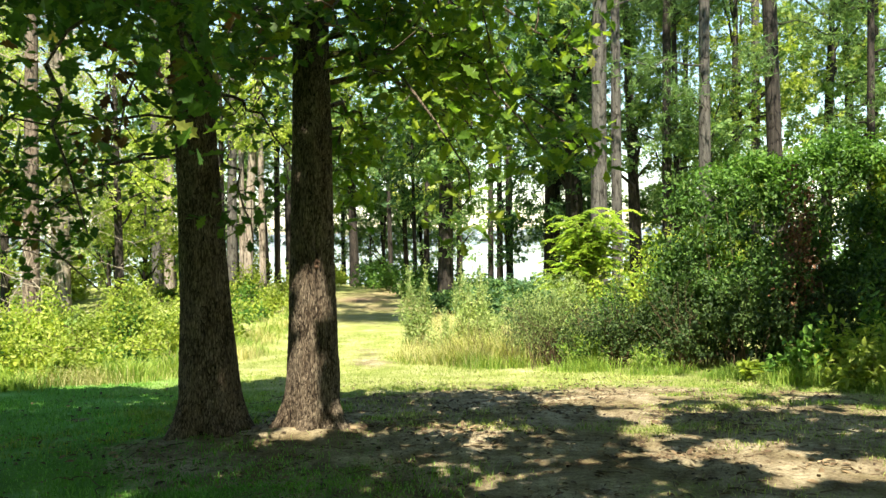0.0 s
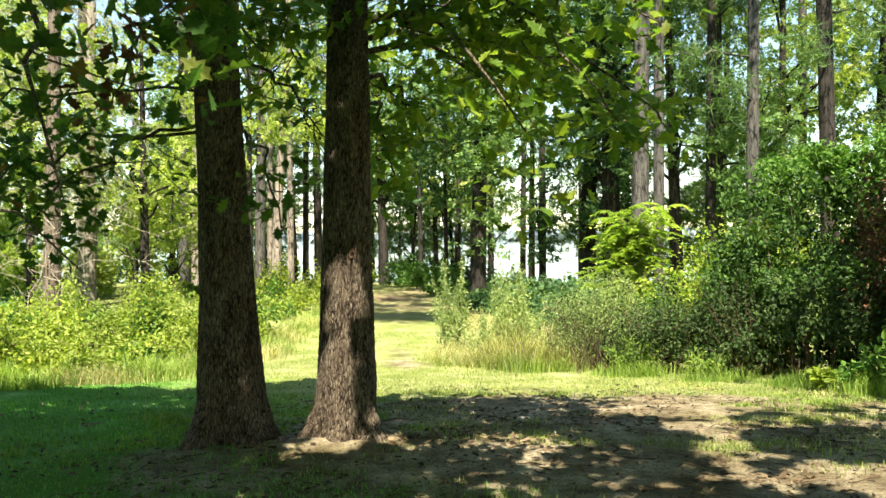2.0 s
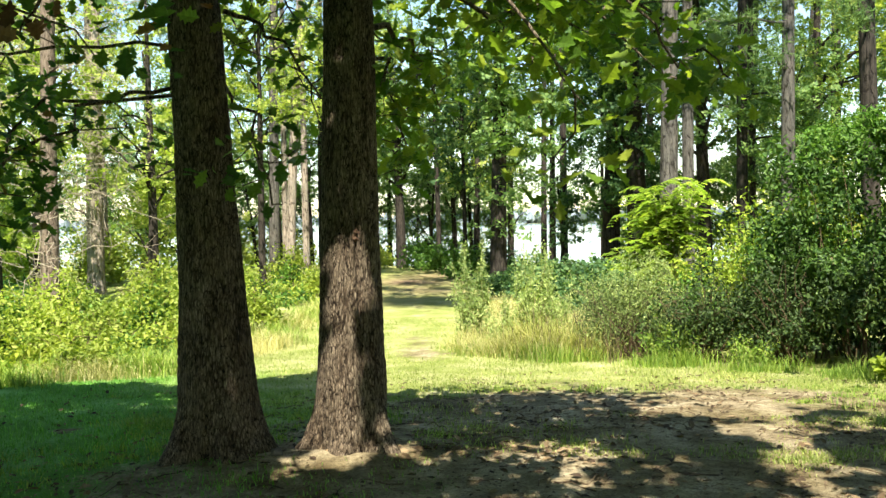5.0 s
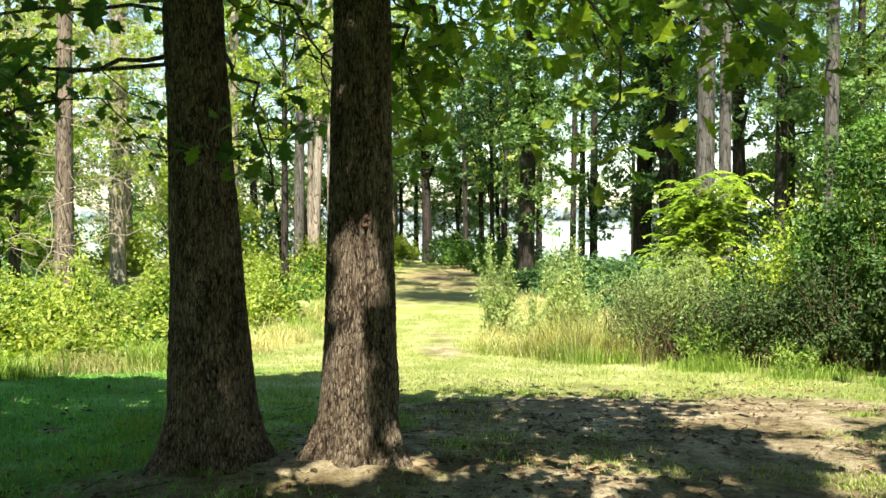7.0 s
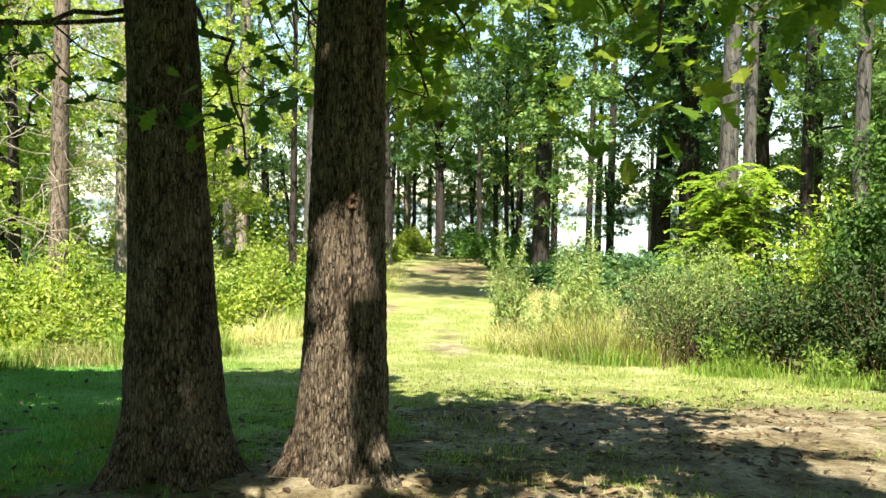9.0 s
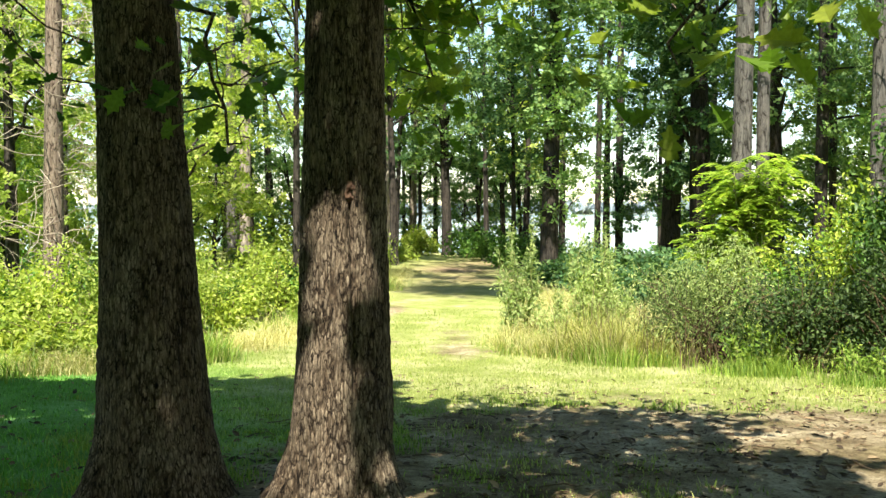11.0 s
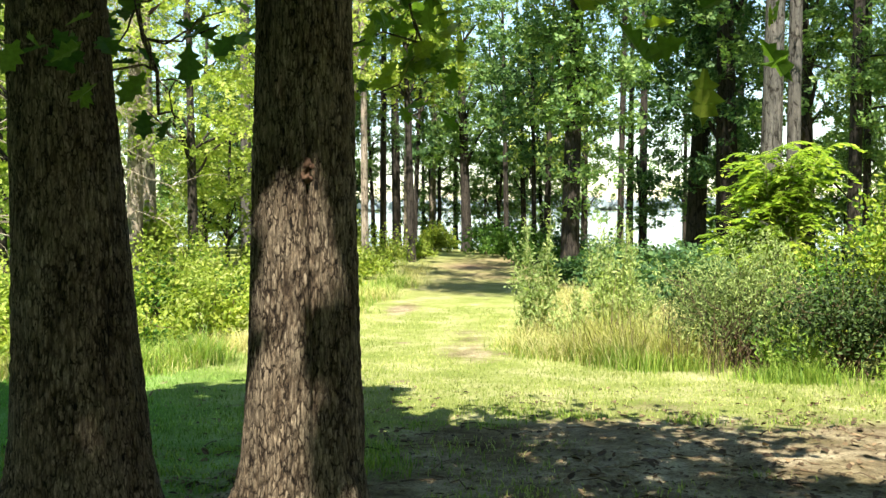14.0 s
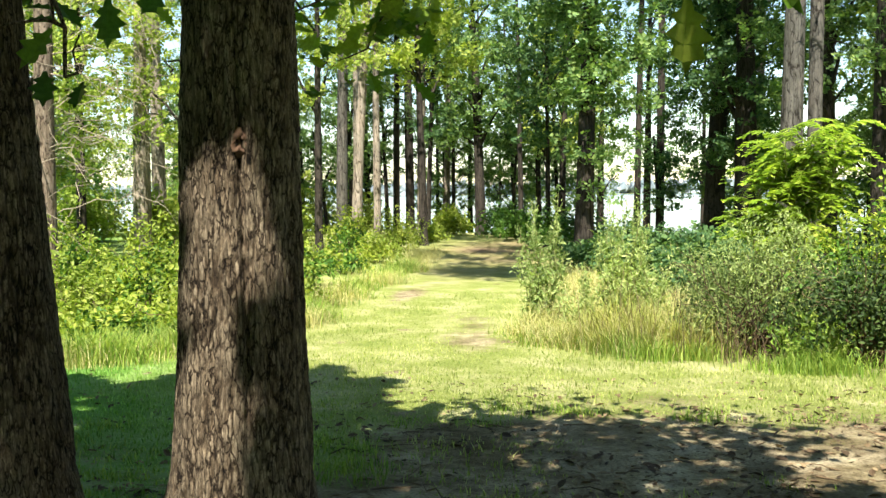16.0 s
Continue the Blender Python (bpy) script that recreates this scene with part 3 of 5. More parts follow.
oak_l = oak(-1.925, 7.17, [(-0.1, 0.375), (0.0, 0.335), (0.15, 0.292), (0.35, 0.262), (0.8, 0.228), (1.75, 0.181), (3.7, 0.152), (5.5, 0.11), (6.8, 0.06)], 11,
            "tall oak with dark furrowed bark standing in canopy shade", None, (-0.3, 0))
oak_r = oak(-1.066, 7.20, [(-0.1, 0.325), (0.0, 0.285), (0.12, 0.25), (0.3, 0.225), (0.8, 0.2), (1.7, 0.177), (3.6, 0.146), (4.4, 0.10), (5.0, 0.05)], 23,
            "tall oak with sun-dappled cracked grey-brown bark", (-1.25, 0.35, 1.75, 0.03), (0.07, 0))
# healed branch scar on the sunlit stem
rng = np.random.default_rng(2)
a = np.linspace(0, 2 * np.pi, 20, endpoint=False)
rings = [np.stack([r * np.cos(a) * 0.75, 0 * a - d, r * np.sin(a)], 1) for r, d in ((0.05, -0.02), (0.034, 0.006), (0.02, 0.006), (0.012, -0.012), (0.002, -0.016))]
v = np.concatenate(rings) + rng.normal(0, 0.004, (100, 3))
f = [(r * 20 + k, r * 20 + (k + 1) % 20, r * 20 + 20 + (k + 1) % 20, r * 20 + 20 + k) for r in range(4) for k in range(20)]
scar = put("branch_scar", mesh_from("branch_scar", v, f, SCAR, True), oak_r, "healed reddish-brown branch scar")
scar.location, scar.rotation_euler = (0.075, -0.165, 1.40), (0, 0, radians(22))


def rel(tree, p):
    return np.array(p) - np.array(tree.location)


B = [  # tree, foot on stem, tip, thickness, lift, leaves, spread, size, leaf
    (oak_l, (-2.05, 7.25, 3.3), (-1.75, 3.6, 2.35), 0.035, 0.4, 1050, 0.42, 0.10, OAK_LEAF),
    (oak_l, (-2.10, 7.25, 3.6), (-1.2, 3.8, 2.55), 0.03, 0.4, 850, 0.42, 0.10, OAK_LEAF),
    (oak_l, (-2.05, 7.25, 3.2), (-1.7, 4.4, 2.15), 0.012, 0.35, 60, 0.14, 0.10, DEAD_LEAF),
    (oak_l, (-2.15, 7.30, 3.4), (-2.6, 4.0, 2.4), 0.03, 0.4, 820, 0.48, 0.10, OAK_LEAF),
    (oak_l, (-2.15, 7.30, 3.8), (-3.4, 5.0, 2.9), 0.03, 0.4, 620, 0.52, 0.105, OAK_LEAF),
    (oak_l, (-2.22, 7.35, 2.62), (-4.3, 6.7, 2.1), 0.013, 0.22, 110, 0.3, 0.13, OAK_LEAF),
    (oak_l, (-2.22, 7.33, 2.35), (-3.2, 6.5, 1.52), 0.015, 0.2, 280, 0.30, 0.10, OAK_LEAF),
    (oak_l, (-2.22, 7.33, 2.3), (-4.0, 6.8, 1.68), 0.014, 0.15, 280, 0.32, 0.10, OAK_LEAF),
    (oak_l, (-1.88, 7.35, 2.85), (-1.3, 7.7, 2.3), 0.018, 0.12, 24, 0.2, 0.12, OAK_LEAF),
    (oak_l, (-1.88, 7.35, 2.35), (-1.5, 6.95, 1.55), 0.014, 0.14, 22, 0.14, 0.13, OAK_LEAF),
    (oak_r, (-1.0, 7.1, 3.2), (0.15, 5.3, 2.05), 0.022, 0.35, 230, 0.36, 0.115, OAK_LIGHT),
    (oak_r, (-0.95, 7.1, 3.5), (0.6, 5.6, 2.3), 0.022, 0.35, 420, 0.36, 0.13, OAK_LIGHT),
    (oak_r, (-0.9, 7.2, 3.1), (1.2, 6.8, 2.35), 0.028, 0.35, 210, 0.34, 0.13, OAK_LIGHT),
    (oak_r, (-0.88, 7.3, 2.9), (0.5, 8.1, 2.45), 0.026, 0.25, 200, 0.34, 0.13, OAK_LIGHT),
    (oak_r, (-0.88, 7.3, 2.7), (-0.5, 8.3, 2.3), 0.022, 0.2, 140, 0.3, 0.13, OAK_LIGHT),
    (oak_r, (-0.92, 7.3, 2.5), (-0.75, 8.2, 2.0), 0.016, 0.2, 190, 0.24, 0.13, OAK_LIGHT),
    (oak_r, (-0.88, 7.3, 3.0), (1.1, 8.2, 2.55), 0.026, 0.3, 230, 0.42, 0.13, OAK_LIGHT),
    (oak_r, (-0.88, 7.3, 3.4), (0.2, 6.6, 2.65), 0.02, 0.3, 200, 0.42, 0.13, OAK_LIGHT),
    (oak_r, (-0.88, 7.3, 3.6), (1.4, 7.4, 3.1), 0.026, 0.3, 280, 0.45, 0.13, OAK_LIGHT),
    (oak_r, (-1.0, 7.1, 3.5), (-0.6, 5.2, 2.85), 0.024, 0.3, 190, 0.36, 0.13, OAK_LEAF),
    (oak_r, (-1.1, 7.1, 3.3), (-1.65, 5.8, 2.75), 0.018, 0.25, 170, 0.32, 0.13, OAK_LEAF),
    (oak_r, (-1.15, 7.2, 3.2), (-1.5, 6.6, 2.8), 0.012, 0.2, 90, 0.22, 0.12, OAK_LIGHT),
    (oak_l, (-1.9, 7.35, 3.1), (-1.5, 7.9, 2.9), 0.016, 0.2, 200, 0.26, 0.12, OAK_LIGHT),
]
for k, (tree, a, b, r0, sag, n, sp, size, mat) in enumerate(B):
    bough(tree, rel(tree, a), rel(tree, b), r0, sag, 40 + k, n, sp, size, mat)

# high crowns, out over the lawn
def under_crown(P):
    """True where a leaf belongs to the crowns: their sunward shadow keeps to the shaded ground."""
    k = (P[:, 2] + 0.2) / TO_SUN.z
    lx, ly = P[:, 0] - TO_SUN.x * k, P[:, 1] - TO_SUN.y * k
    edge = np.interp(lx, [-12, -7, -4, -2.1, -1.6, -1.2, -0.4, 1.5, 5, 9], [10.4, 10.5, 11.4, 12.0, 11.2, 9.9, 9.6, 9.3, 8.6, 8.2]) + 0.5 * wave(lx * 1.3, ly * 0.2) + 0.5 * wave(lx * 4.3 + 1, ly * 2.6)
    holes = wave(lx * 0.9 + 2, ly * 1.7) + 0.35 * wave(lx * 3.1, ly * 4.3)
    return (ly < edge) & (holes > np.where(lx < -0.75, np.where(ly < 6.2, -0.42, -2.0), np.where(lx < 1.4, np.where(ly > 7.0, -0.1, -0.55), np.where(ly > 8.3, -0.15, 0.12))))


for tree, seed, lo, hi, n in ((oak_l, 71, (-9, -5, 4.4), (-1.6, 9, 9.0), 520), (oak_r, 72, (-2.6, -5, 4.4), (6, 7, 9.0), 430)):
    rng = np.random.default_rng(seed)
    C = rng.uniform(lo, hi, (n, 3))
    P = np.repeat(C, 40, 0) + rng.normal(0, 0.36, (n * 40, 3))
    P = P[under_crown(P)]
    C = C[under_crown(C)]
    P = P[gap(P)] - np.array(tree.location)
    put("crown", mesh_from("crown", *scatter(P, 0.29, rng, DIAMOND, 0.5, 0.2), OAK_LEAF), tree, kind="stuff")
    made = 0
    for k in range(200):
        e = C[rng.integers(0, len(C))] - np.array(tree.location)
        foot = np.array([0.05, 0, rng.uniform(3.6, 4.6)])
        run = foot + (e - foot) * np.linspace(0.15, 1, 12)[:, None] + np.array(tree.location)
        if made == 9 or under_crown(run).mean() < 0.9 or not gap(run).all() or (abs(e[0]) < 1.2 and e[1] < 0):
            continue
        made += 1
        limb(tree, foot, e, 0.045, 0.012, 0.3, rng, OAK_BARK)

# ---- woodland trees ----
def leafy_tree(x, y, height, base, radius, r0, n, seed, leaf, bark=DARK_BARK, bend=(0, 0), size=0.17, label="", per=96, spread=0.36, group="woodland trees", step=0.25, fine=True):
    rng = np.random.default_rng(seed)
    t = thing("tree", x, y, gzf(x, y) - 0.05, label or "leafy woodland tree with a dark slender trunk", "tree", group)
    trunk("trunk", t, [(0, r0 * 1.5), (0.4, r0 * 1.12), (height * 0.5, r0 * 0.75), (height * 0.95, 0.03)], seed, bark, 14, step, height, 0, 0.08, bend)
    P, C = clumps(rng, int(n * 0.8), (bend[0] * 0.6, bend[1] * 0.6, (height + base) / 2), (radius, radius, (height - base) / 2), per, spread)
    P = P[P[:, 2] > base - 0.6]
    if fine:
        P = P[::3 if y < 40 else 4]
    put("crown", mesh_from("crown", *scatter(P, size * (1.45 if fine else 1), rng, SPRIG if fine else DIAMOND, 0.75), leaf), t, kind="stuff")
    for k in range(11):
        e = C[rng.integers(0, len(C))]
        h = max(base * 0.9, e[2] - rng.uniform(0.4, 2.0))
        f = (h / height) ** 1.3
        limb(t, (bend[0] * f, bend[1] * f, h), e, r0 * 0.35, 0.02, 0.2, rng, bark, sides=5, n=6)
    return t


def pine(x, y, height, r0, seed, bark=PINE_BARK, bend=(0, 0), low=9.0, tufts=420, label="", extra=(), group="woodland pines", reach=()):
    rng = np.random.default_rng(seed)
    t = thing("pine_tree", x, y, gzf(x, y) - 0.05, label or "tall straight pine with grey scaly bark", "tree", group)
    trunk("trunk", t, [(0, r0 * 1.35), (0.5, r0 * 1.05), (height * 0.5, r0 * 0.8), (height, 0.05)], seed, bark, 18, 0.2, height, 0, 0.05, bend)
    pts = []
    for h in list(np.linspace(low, height - 0.5, 13)) + list(extra):
        ang, ln = rng.uniform(0, 6.28), rng.uniform(1.0, 2.6)
        f = (h / height) ** 1.3
        a = np.array([bend[0] * f, bend[1] * f, h])
        b = a + np.array([math.cos(ang) * ln, math.sin(ang) * ln, rng.uniform(-0.3, 0.5)])
        pts.append(limb(t, a, b, 0.035, 0.01, 0.15, rng, bark, sides=5, n=6)[2:])
    for tip in reach:
        b = np.array(tip) - np.array(t.location)
        limb(t, (0, 0, b[2] - 0.8), b, 0.05, 0.012, 0.3, rng, bark, sides=6)
        pts.append(b + rng.normal(0, 1, (30, 3)) * np.array([0.35, 0.5, 0.2]))
    pts = np.concatenate(pts)
    P = pts[rng.integers(0, len(pts), tufts)] + rng.normal(0, 0.3, (tufts, 3))
    put("needles", mesh_from("needles", *scatter(P, 0.26, rng, TUFT, 1.0), NEEDLE), t, kind="stuff")
    return t


PINES = [  # x, y, height, radius, lean, bark, low branches
    (4.48, 23.5, 20, 0.22, (0.4, 0), PINE_BARK, ()),
    (5.11, 24.1, 19, 0.15, (0.12, 0), PINE_BARK, ()),
    (7.2, 23.0, 20, 0.16, (0.2, 0), PINE_BARK, (5.5, 6.6)),
    (8.75, 22.0, 20, 0.2, (-0.5, 0), DARK_BARK, (6.2, 7.5)),
    (15.2, 30.0, 20, 0.15, (0.3, 0), DARK_BARK, (4.5, 5.5, 6.5, 7.5)),
    (7.0, 26.0, 17, 0.15, (0.2, 0), DARK_BARK, (3.0, 4.0, 5.2, 6.4)),
    (7.5, 26.6, 17, 0.09, (-0.1, 0), DARK_BARK, (4.0, 5.0)),
    (-8.08, 36.0, 22, 0.2, (0.6, 0), PINE_BARK, ()),
    (-6.95, 33.5, 21, 0.17, (1.6, 0), PALE_BARK, ()),
    (-7.3, 38.5, 21, 0.14, (0.0, 0), PALE_BARK, ()),
    (-8.6, 40.5, 21, 0.13, (0.2, 0), PALE_BARK, ()),
    (-11.95, 40.0, 20, 0.2, (0.2, 0), PALE_BARK, ()),
    (-7.6, 44.0, 19, 0.15, (0.3, 0), DARK_BARK, (5, 6)),
    (-7.0, 44.2, 19, 0.2, (-0.2, 0), DARK_BARK, (6,)),
    (-6.45, 44.0, 19, 0.2, (0.2, 0), PALE_BARK, (7,)),
    (-5.6, 46.0, 19, 0.15, (0.5, 0), PALE_BARK, (5, 6)),
    (2.78, 41.0, 19, 0.13, (0.4, 0), DARK_BARK, (8,)),
    (3.58, 40.0, 19, 0.16, (0.1, 0), DARK_BARK, (7.5,)),
    (-12.2, 29.0, 18, 0.2, (0.3, 0), PALE_BARK, (4, 5)),
    (-13.6, 33.0, 20, 0.22, (-0.2, 0), PALE_BARK, ()),
    (-16.0, 38.0, 20, 0.2, (0.1, 0), PINE_BARK, (6,)),
    (-10.2, 33.0, 19, 0.18, (0.1, 0), PINE_BARK, (7,)),
    (-9.9, 33.4, 19, 0.2, (0.5, 0), PALE_BARK, ()),
    (11.5, 31.0, 20, 0.17, (0.2, 0), PINE_BARK, (3.5, 4.5, 5.5, 7)),
    (12.6, 25.0, 18, 0.12, (0.2, 0), DARK_BARK, (4.2, 5.2, 6.0, 7.2)),
    (9.6, 34.0, 18, 0.14, (-0.2, 0), DARK_BARK, (3, 4, 5.5)),
]
# out-of-view boughs added to the first pine to shade the path
PATH_SHADE = [(-0.9, 16.4, 9.6), (-1.7, 16.9, 9.7), (-2.5, 17.2, 9.9), (-1.6, 17.6, 10.0), (-0.6, 17.2, 10.1)]
for k, (x, y, h, r, bend, bark, extra) in enumerate(PINES):
    lab = {PINE_BARK: "tall straight pine with grey scaly bark", PALE_BARK: "tall pine with pale sunlit tan bark", DARK_BARK: "slender dark-barked pine with few low branches"}[bark]
    pine(x, y, h, r, 200 + k, bark, bend, 8.5, (2600 if k == 0 else 230) + 260 * len(extra), lab, extra, reach=PATH_SHADE if k == 0 else ())

TREES = [  # x, y, height, crown base, radius, trunk radius, clumps, leaf
    (0.45, 29.0, 14, 1.7, 1.7, 0.24, 120, WOOD_LEAF),
    (-3.5, 41.0, 13, 2.6, 1.9, 0.2, 75, WOOD_LEAF),
    (4.65, 34.0, 14, 1.9, 2.4, 0.3, 180, DARK_LEAF),
    (5.2, 31.5, 15, 2.8, 2.2, 0.32, 150, DARK_LEAF),
    (-1.2, 44.0, 12, 1.0, 1.9, 0.12, 70, WOOD_LEAF),
    (1.4, 43.0, 9, 1.2, 1.5, 0.14, 44, WOOD_LEAF),
    (-0.2, 38.0, 12, 1.5, 1.5, 0.12, 60, WOOD_LIGHT),
    (3.3, 37.5, 4, 0.8, 0.8, 0.06, 16, DARK_LEAF),
    (-4.6, 33.0, 12, 5.0, 2.3, 0.12, 55, WOOD_LIGHT),
    (-9.0, 25.5, 9, 1.8, 2.2, 0.12, 62, WOOD_LIGHT),
    (-6.4, 27.0, 10, 3.4, 1.8, 0.1, 40, WOOD_LIGHT),
    (-11.5, 22.0, 9, 1.2, 2.4, 0.13, 90, WOOD_LIGHT),
    (-14.5, 26.0, 11, 1.0, 3.0, 0.15, 95, WOOD_LEAF),
    (-17.5, 31.0, 12, 1.0, 3.2, 0.16, 90, WOOD_LIGHT),
    (-12.0, 44.0, 13, 1.4, 3.2, 0.18, 80, WOOD_LEAF),
    (-17.0, 46.0, 13, 1.0, 3.6, 0.18, 85, WOOD_LEAF),
    (-9.8, 48.0, 12, 2.6, 2.4, 0.15, 45, WOOD_LEAF),
    (-4.8, 49.0, 12, 3.4, 2.2, 0.13, 40, WOOD_LEAF),
    (6.8, 29.0, 13, 3.5, 2.4, 0.2, 70, WOOD_LEAF),
    (9.5, 27.5, 12, 2.6, 2.6, 0.16, 85, WOOD_LIGHT),
    (12.6, 28.0, 13, 2.0, 3.0, 0.18, 95, WOOD_LEAF),
    (16.0, 33.0, 14, 1.0, 3.4, 0.2, 95, WOOD_LIGHT),
    (10.5, 37.0, 14, 2.0, 3.2, 0.2, 85, WOOD_LEAF),
    (14.5, 42.0, 14, 1.0, 3.6, 0.2, 85, WOOD_LEAF),
    (7.4, 41.0, 13, 6.0, 2.6, 0.18, 50, WOOD_LEAF),
    (19.5, 36.0, 14, 1.0, 3.4, 0.2, 80, WOOD_LEAF),
    (-21.0, 40.0, 14, 1.0, 3.6, 0.2, 80, WOOD_LIGHT),
    (3.6, 46.0, 15, 3.4, 2.2, 0.16, 60, WOOD_LEAF),
    (-8.6, 47.0, 11, 1.6, 1.3, 0.1, 30, WOOD_LEAF),
    (-5.2, 45.5, 10, 3.0, 1.2, 0.09, 26, WOOD_LEAF),
    (-4.2, 47.0, 12, 2.0, 1.4, 0.1, 30, WOOD_LEAF),
    (-2.4, 46.5, 12, 0.9, 1.5, 0.1, 46, WOOD_LEAF),
    (-0.4, 48.0, 12, 1.0, 1.4, 0.1, 40, WOOD_LEAF),
    (1.0, 46.0, 11, 1.6, 1.2, 0.09, 34, WOOD_LEAF),
    (5.8, 44.0, 11, 1.4, 1.6, 0.1, 36, WOOD_LEAF),
    (-6.6, 50.0, 13, 5.5, 1.6, 0.1, 30, WOOD_LEAF),
    (-1.8, 40.0, 13, 5.0, 1.6, 0.1, 40, WOOD_LEAF),
    (-13.0, 21.0, 4.5, 0.6, 1.5, 0.06, 45, WOOD_LIGHT),
    (-9.6, 29.5, 4.5, 0.8, 1.4, 0.06, 26, WOOD_LIGHT),
    (-12.4, 35.0, 5, 0.8, 1.7, 0.07, 28, WOOD_LIGHT),
    (-16.0, 29.0, 4.5, 0.4, 1.8, 0.07, 50, WOOD_LIGHT),
    (-19.5, 35.0, 5, 0.4, 2.2, 0.07, 50, WOOD_LEAF),
    (-14.5, 40.0, 5, 0.4, 2.2, 0.08, 50, WOOD_LEAF),
    (-10.0, 41.0, 4.5, 0.8, 1.5, 0.08, 24, WOOD_LEAF),
    (-23.0, 44.0, 6, 0.4, 3.0, 0.08, 60, WOOD_LEAF),
    (6.6, 37.0, 5, 0.4, 1.6, 0.08, 40, WOOD_LEAF),
    (9.0, 33.0, 5, 0.4, 1.8, 0.08, 45, WOOD_LEAF),
    (12.0, 33.5, 5, 0.4, 2.0, 0.08, 50, WOOD_LEAF),
    (16.5, 27.0, 6, 0.4, 2.2, 0.08, 55, WOOD_LIGHT),
    (-9.6, 44.0, 13, 2.0, 2.4, 0.12, 70, WOOD_LEAF),
    (-7.2, 48.5, 13, 1.5, 2.6, 0.12, 80, DARK_LEAF),
    (-10.6, 36.5, 12, 3.6, 2.0, 0.10, 55, WOOD_LEAF),
    (-5.7, 41.0, 12, 2.6, 1.5, 0.10, 50, DARK_LEAF),
    (-13.0, 27.0, 11, 3.0, 2.2, 0.12, 65, WOOD_LIGHT),
    (-20.5, 49.0, 10, 0.3, 3.2, 0.12, 95, DARK_LEAF),
    (-15.5, 50.0, 10, 0.3, 3.0, 0.12, 95, WOOD_LEAF),
    (-11.3, 49.5, 10, 0.3, 2.4, 0.12, 85, DARK_LEAF),
    (-12.8, 40.0, 9, 1.0, 2.0, 0.10, 70, DARK_LEAF),
    (-3.3, 48.5, 7, 0.3, 1.7, 0.07, 60, WOOD_LEAF),
    (-1.3, 49.5, 7, 0.3, 1.6, 0.07, 55, DARK_LEAF),
    (0.7, 48.0, 6, 0.3, 1.4, 0.07, 45, WOOD_LEAF),
    (-5.9, 47.5, 6, 0.3, 1.5, 0.07, 40, WOOD_LEAF),
    (-2.4, 43.5, 7, 2.4, 1.3, 0.07, 30, DARK_LEAF),
    (-0.6, 33.5, 9, 2.6, 1.3, 0.08, 40, DARK_LEAF),
    (8.2, 25.5, 7, 1.2, 1.7, 0.08, 55, WOOD_LEAF),
    # next five stand out of view, added to cut the skylight
    (-6.5, -7.0, 13, 3.5, 3.6, 0.22, 80, WOOD_LEAF),
    (1.5, -10.0, 14, 3.5, 4.0, 0.24, 80, WOOD_LEAF),
    (8.5, -6.0, 13, 3.0, 3.8, 0.22, 80, WOOD_LEAF),
    (11.0, 3.0, 12, 2.0, 3.2, 0.2, 70, WOOD_LEAF),
    (-12.0, 3.0, 13, 2.5, 3.4, 0.2, 70, WOOD_LEAF),
]
TREE_LABEL = {WOOD_LEAF: "leafy green woodland tree with a slender trunk", WOOD_LIGHT: "sunlit yellow-green woodland tree", DARK_LEAF: "broad dark-green tree with a black trunk"}
for k, (x, y, h, base, rad, r0, n, leaf) in enumerate(TREES):
    rr = random.Random(k)
    made = leafy_tree(x, y, h, base, rad, r0, n, 300 + k, leaf, DARK_BARK, (rr.uniform(-0.6, 0.6), 0), 0.14 if y < 28 else 0.175, TREE_LABEL[leaf], fine=y > 4)
    if k == 0:
        path_tree = made


def shade_overhang(tree, tips, seed, leaf):
    """Unseen high boughs with leaf clumps, added out over the path to shade it."""
    rng = np.random.default_rng(seed)
    P = []
    for tip in tips:
        b = np.array(tip) - np.array(tree.location)
        limb(tree, (0, 0, b[2] - 2.0), b, 0.06, 0.012, 0.3, rng, DARK_BARK, "bough", sides=6)
        c = b + rng.normal(0, 1, (7, 3)) * np.array([0.8, 0.35, 0.4])
        P.append(np.repeat(c, 45, 0) + rng.normal(0, 0.28, (315, 3)))
    put("shading_foliage", mesh_from("shading_foliage", *scatter(np.concatenate(P), 0.2, rng, DIAMOND, 0.7), leaf), tree, kind="stuff")


shade_overhang(path_tree, [(-2.4, 20.6, 10.2), (-1.2, 20.9, 10.3), (-3.4, 22.6, 10.6), (-0.9, 22.8, 10.9), (-2.3, 23.2, 10.8), (-2.6, 25.2, 11.2), (-0.6, 25.6, 11.4), (-3.9, 25.8, 11.6), (-1.6, 27.6, 12.0), (-3.2, 28.0, 12.2), (-3.0, 19.2, 10.0), (-0.4, 21.6, 10.6), (-3.8, 21.2, 10.4), (-1.7, 24.4, 11.2), (-0.3, 24.2, 11.3), (-2.2, 29.4, 12.6)], 365, WOOD_LEAF)

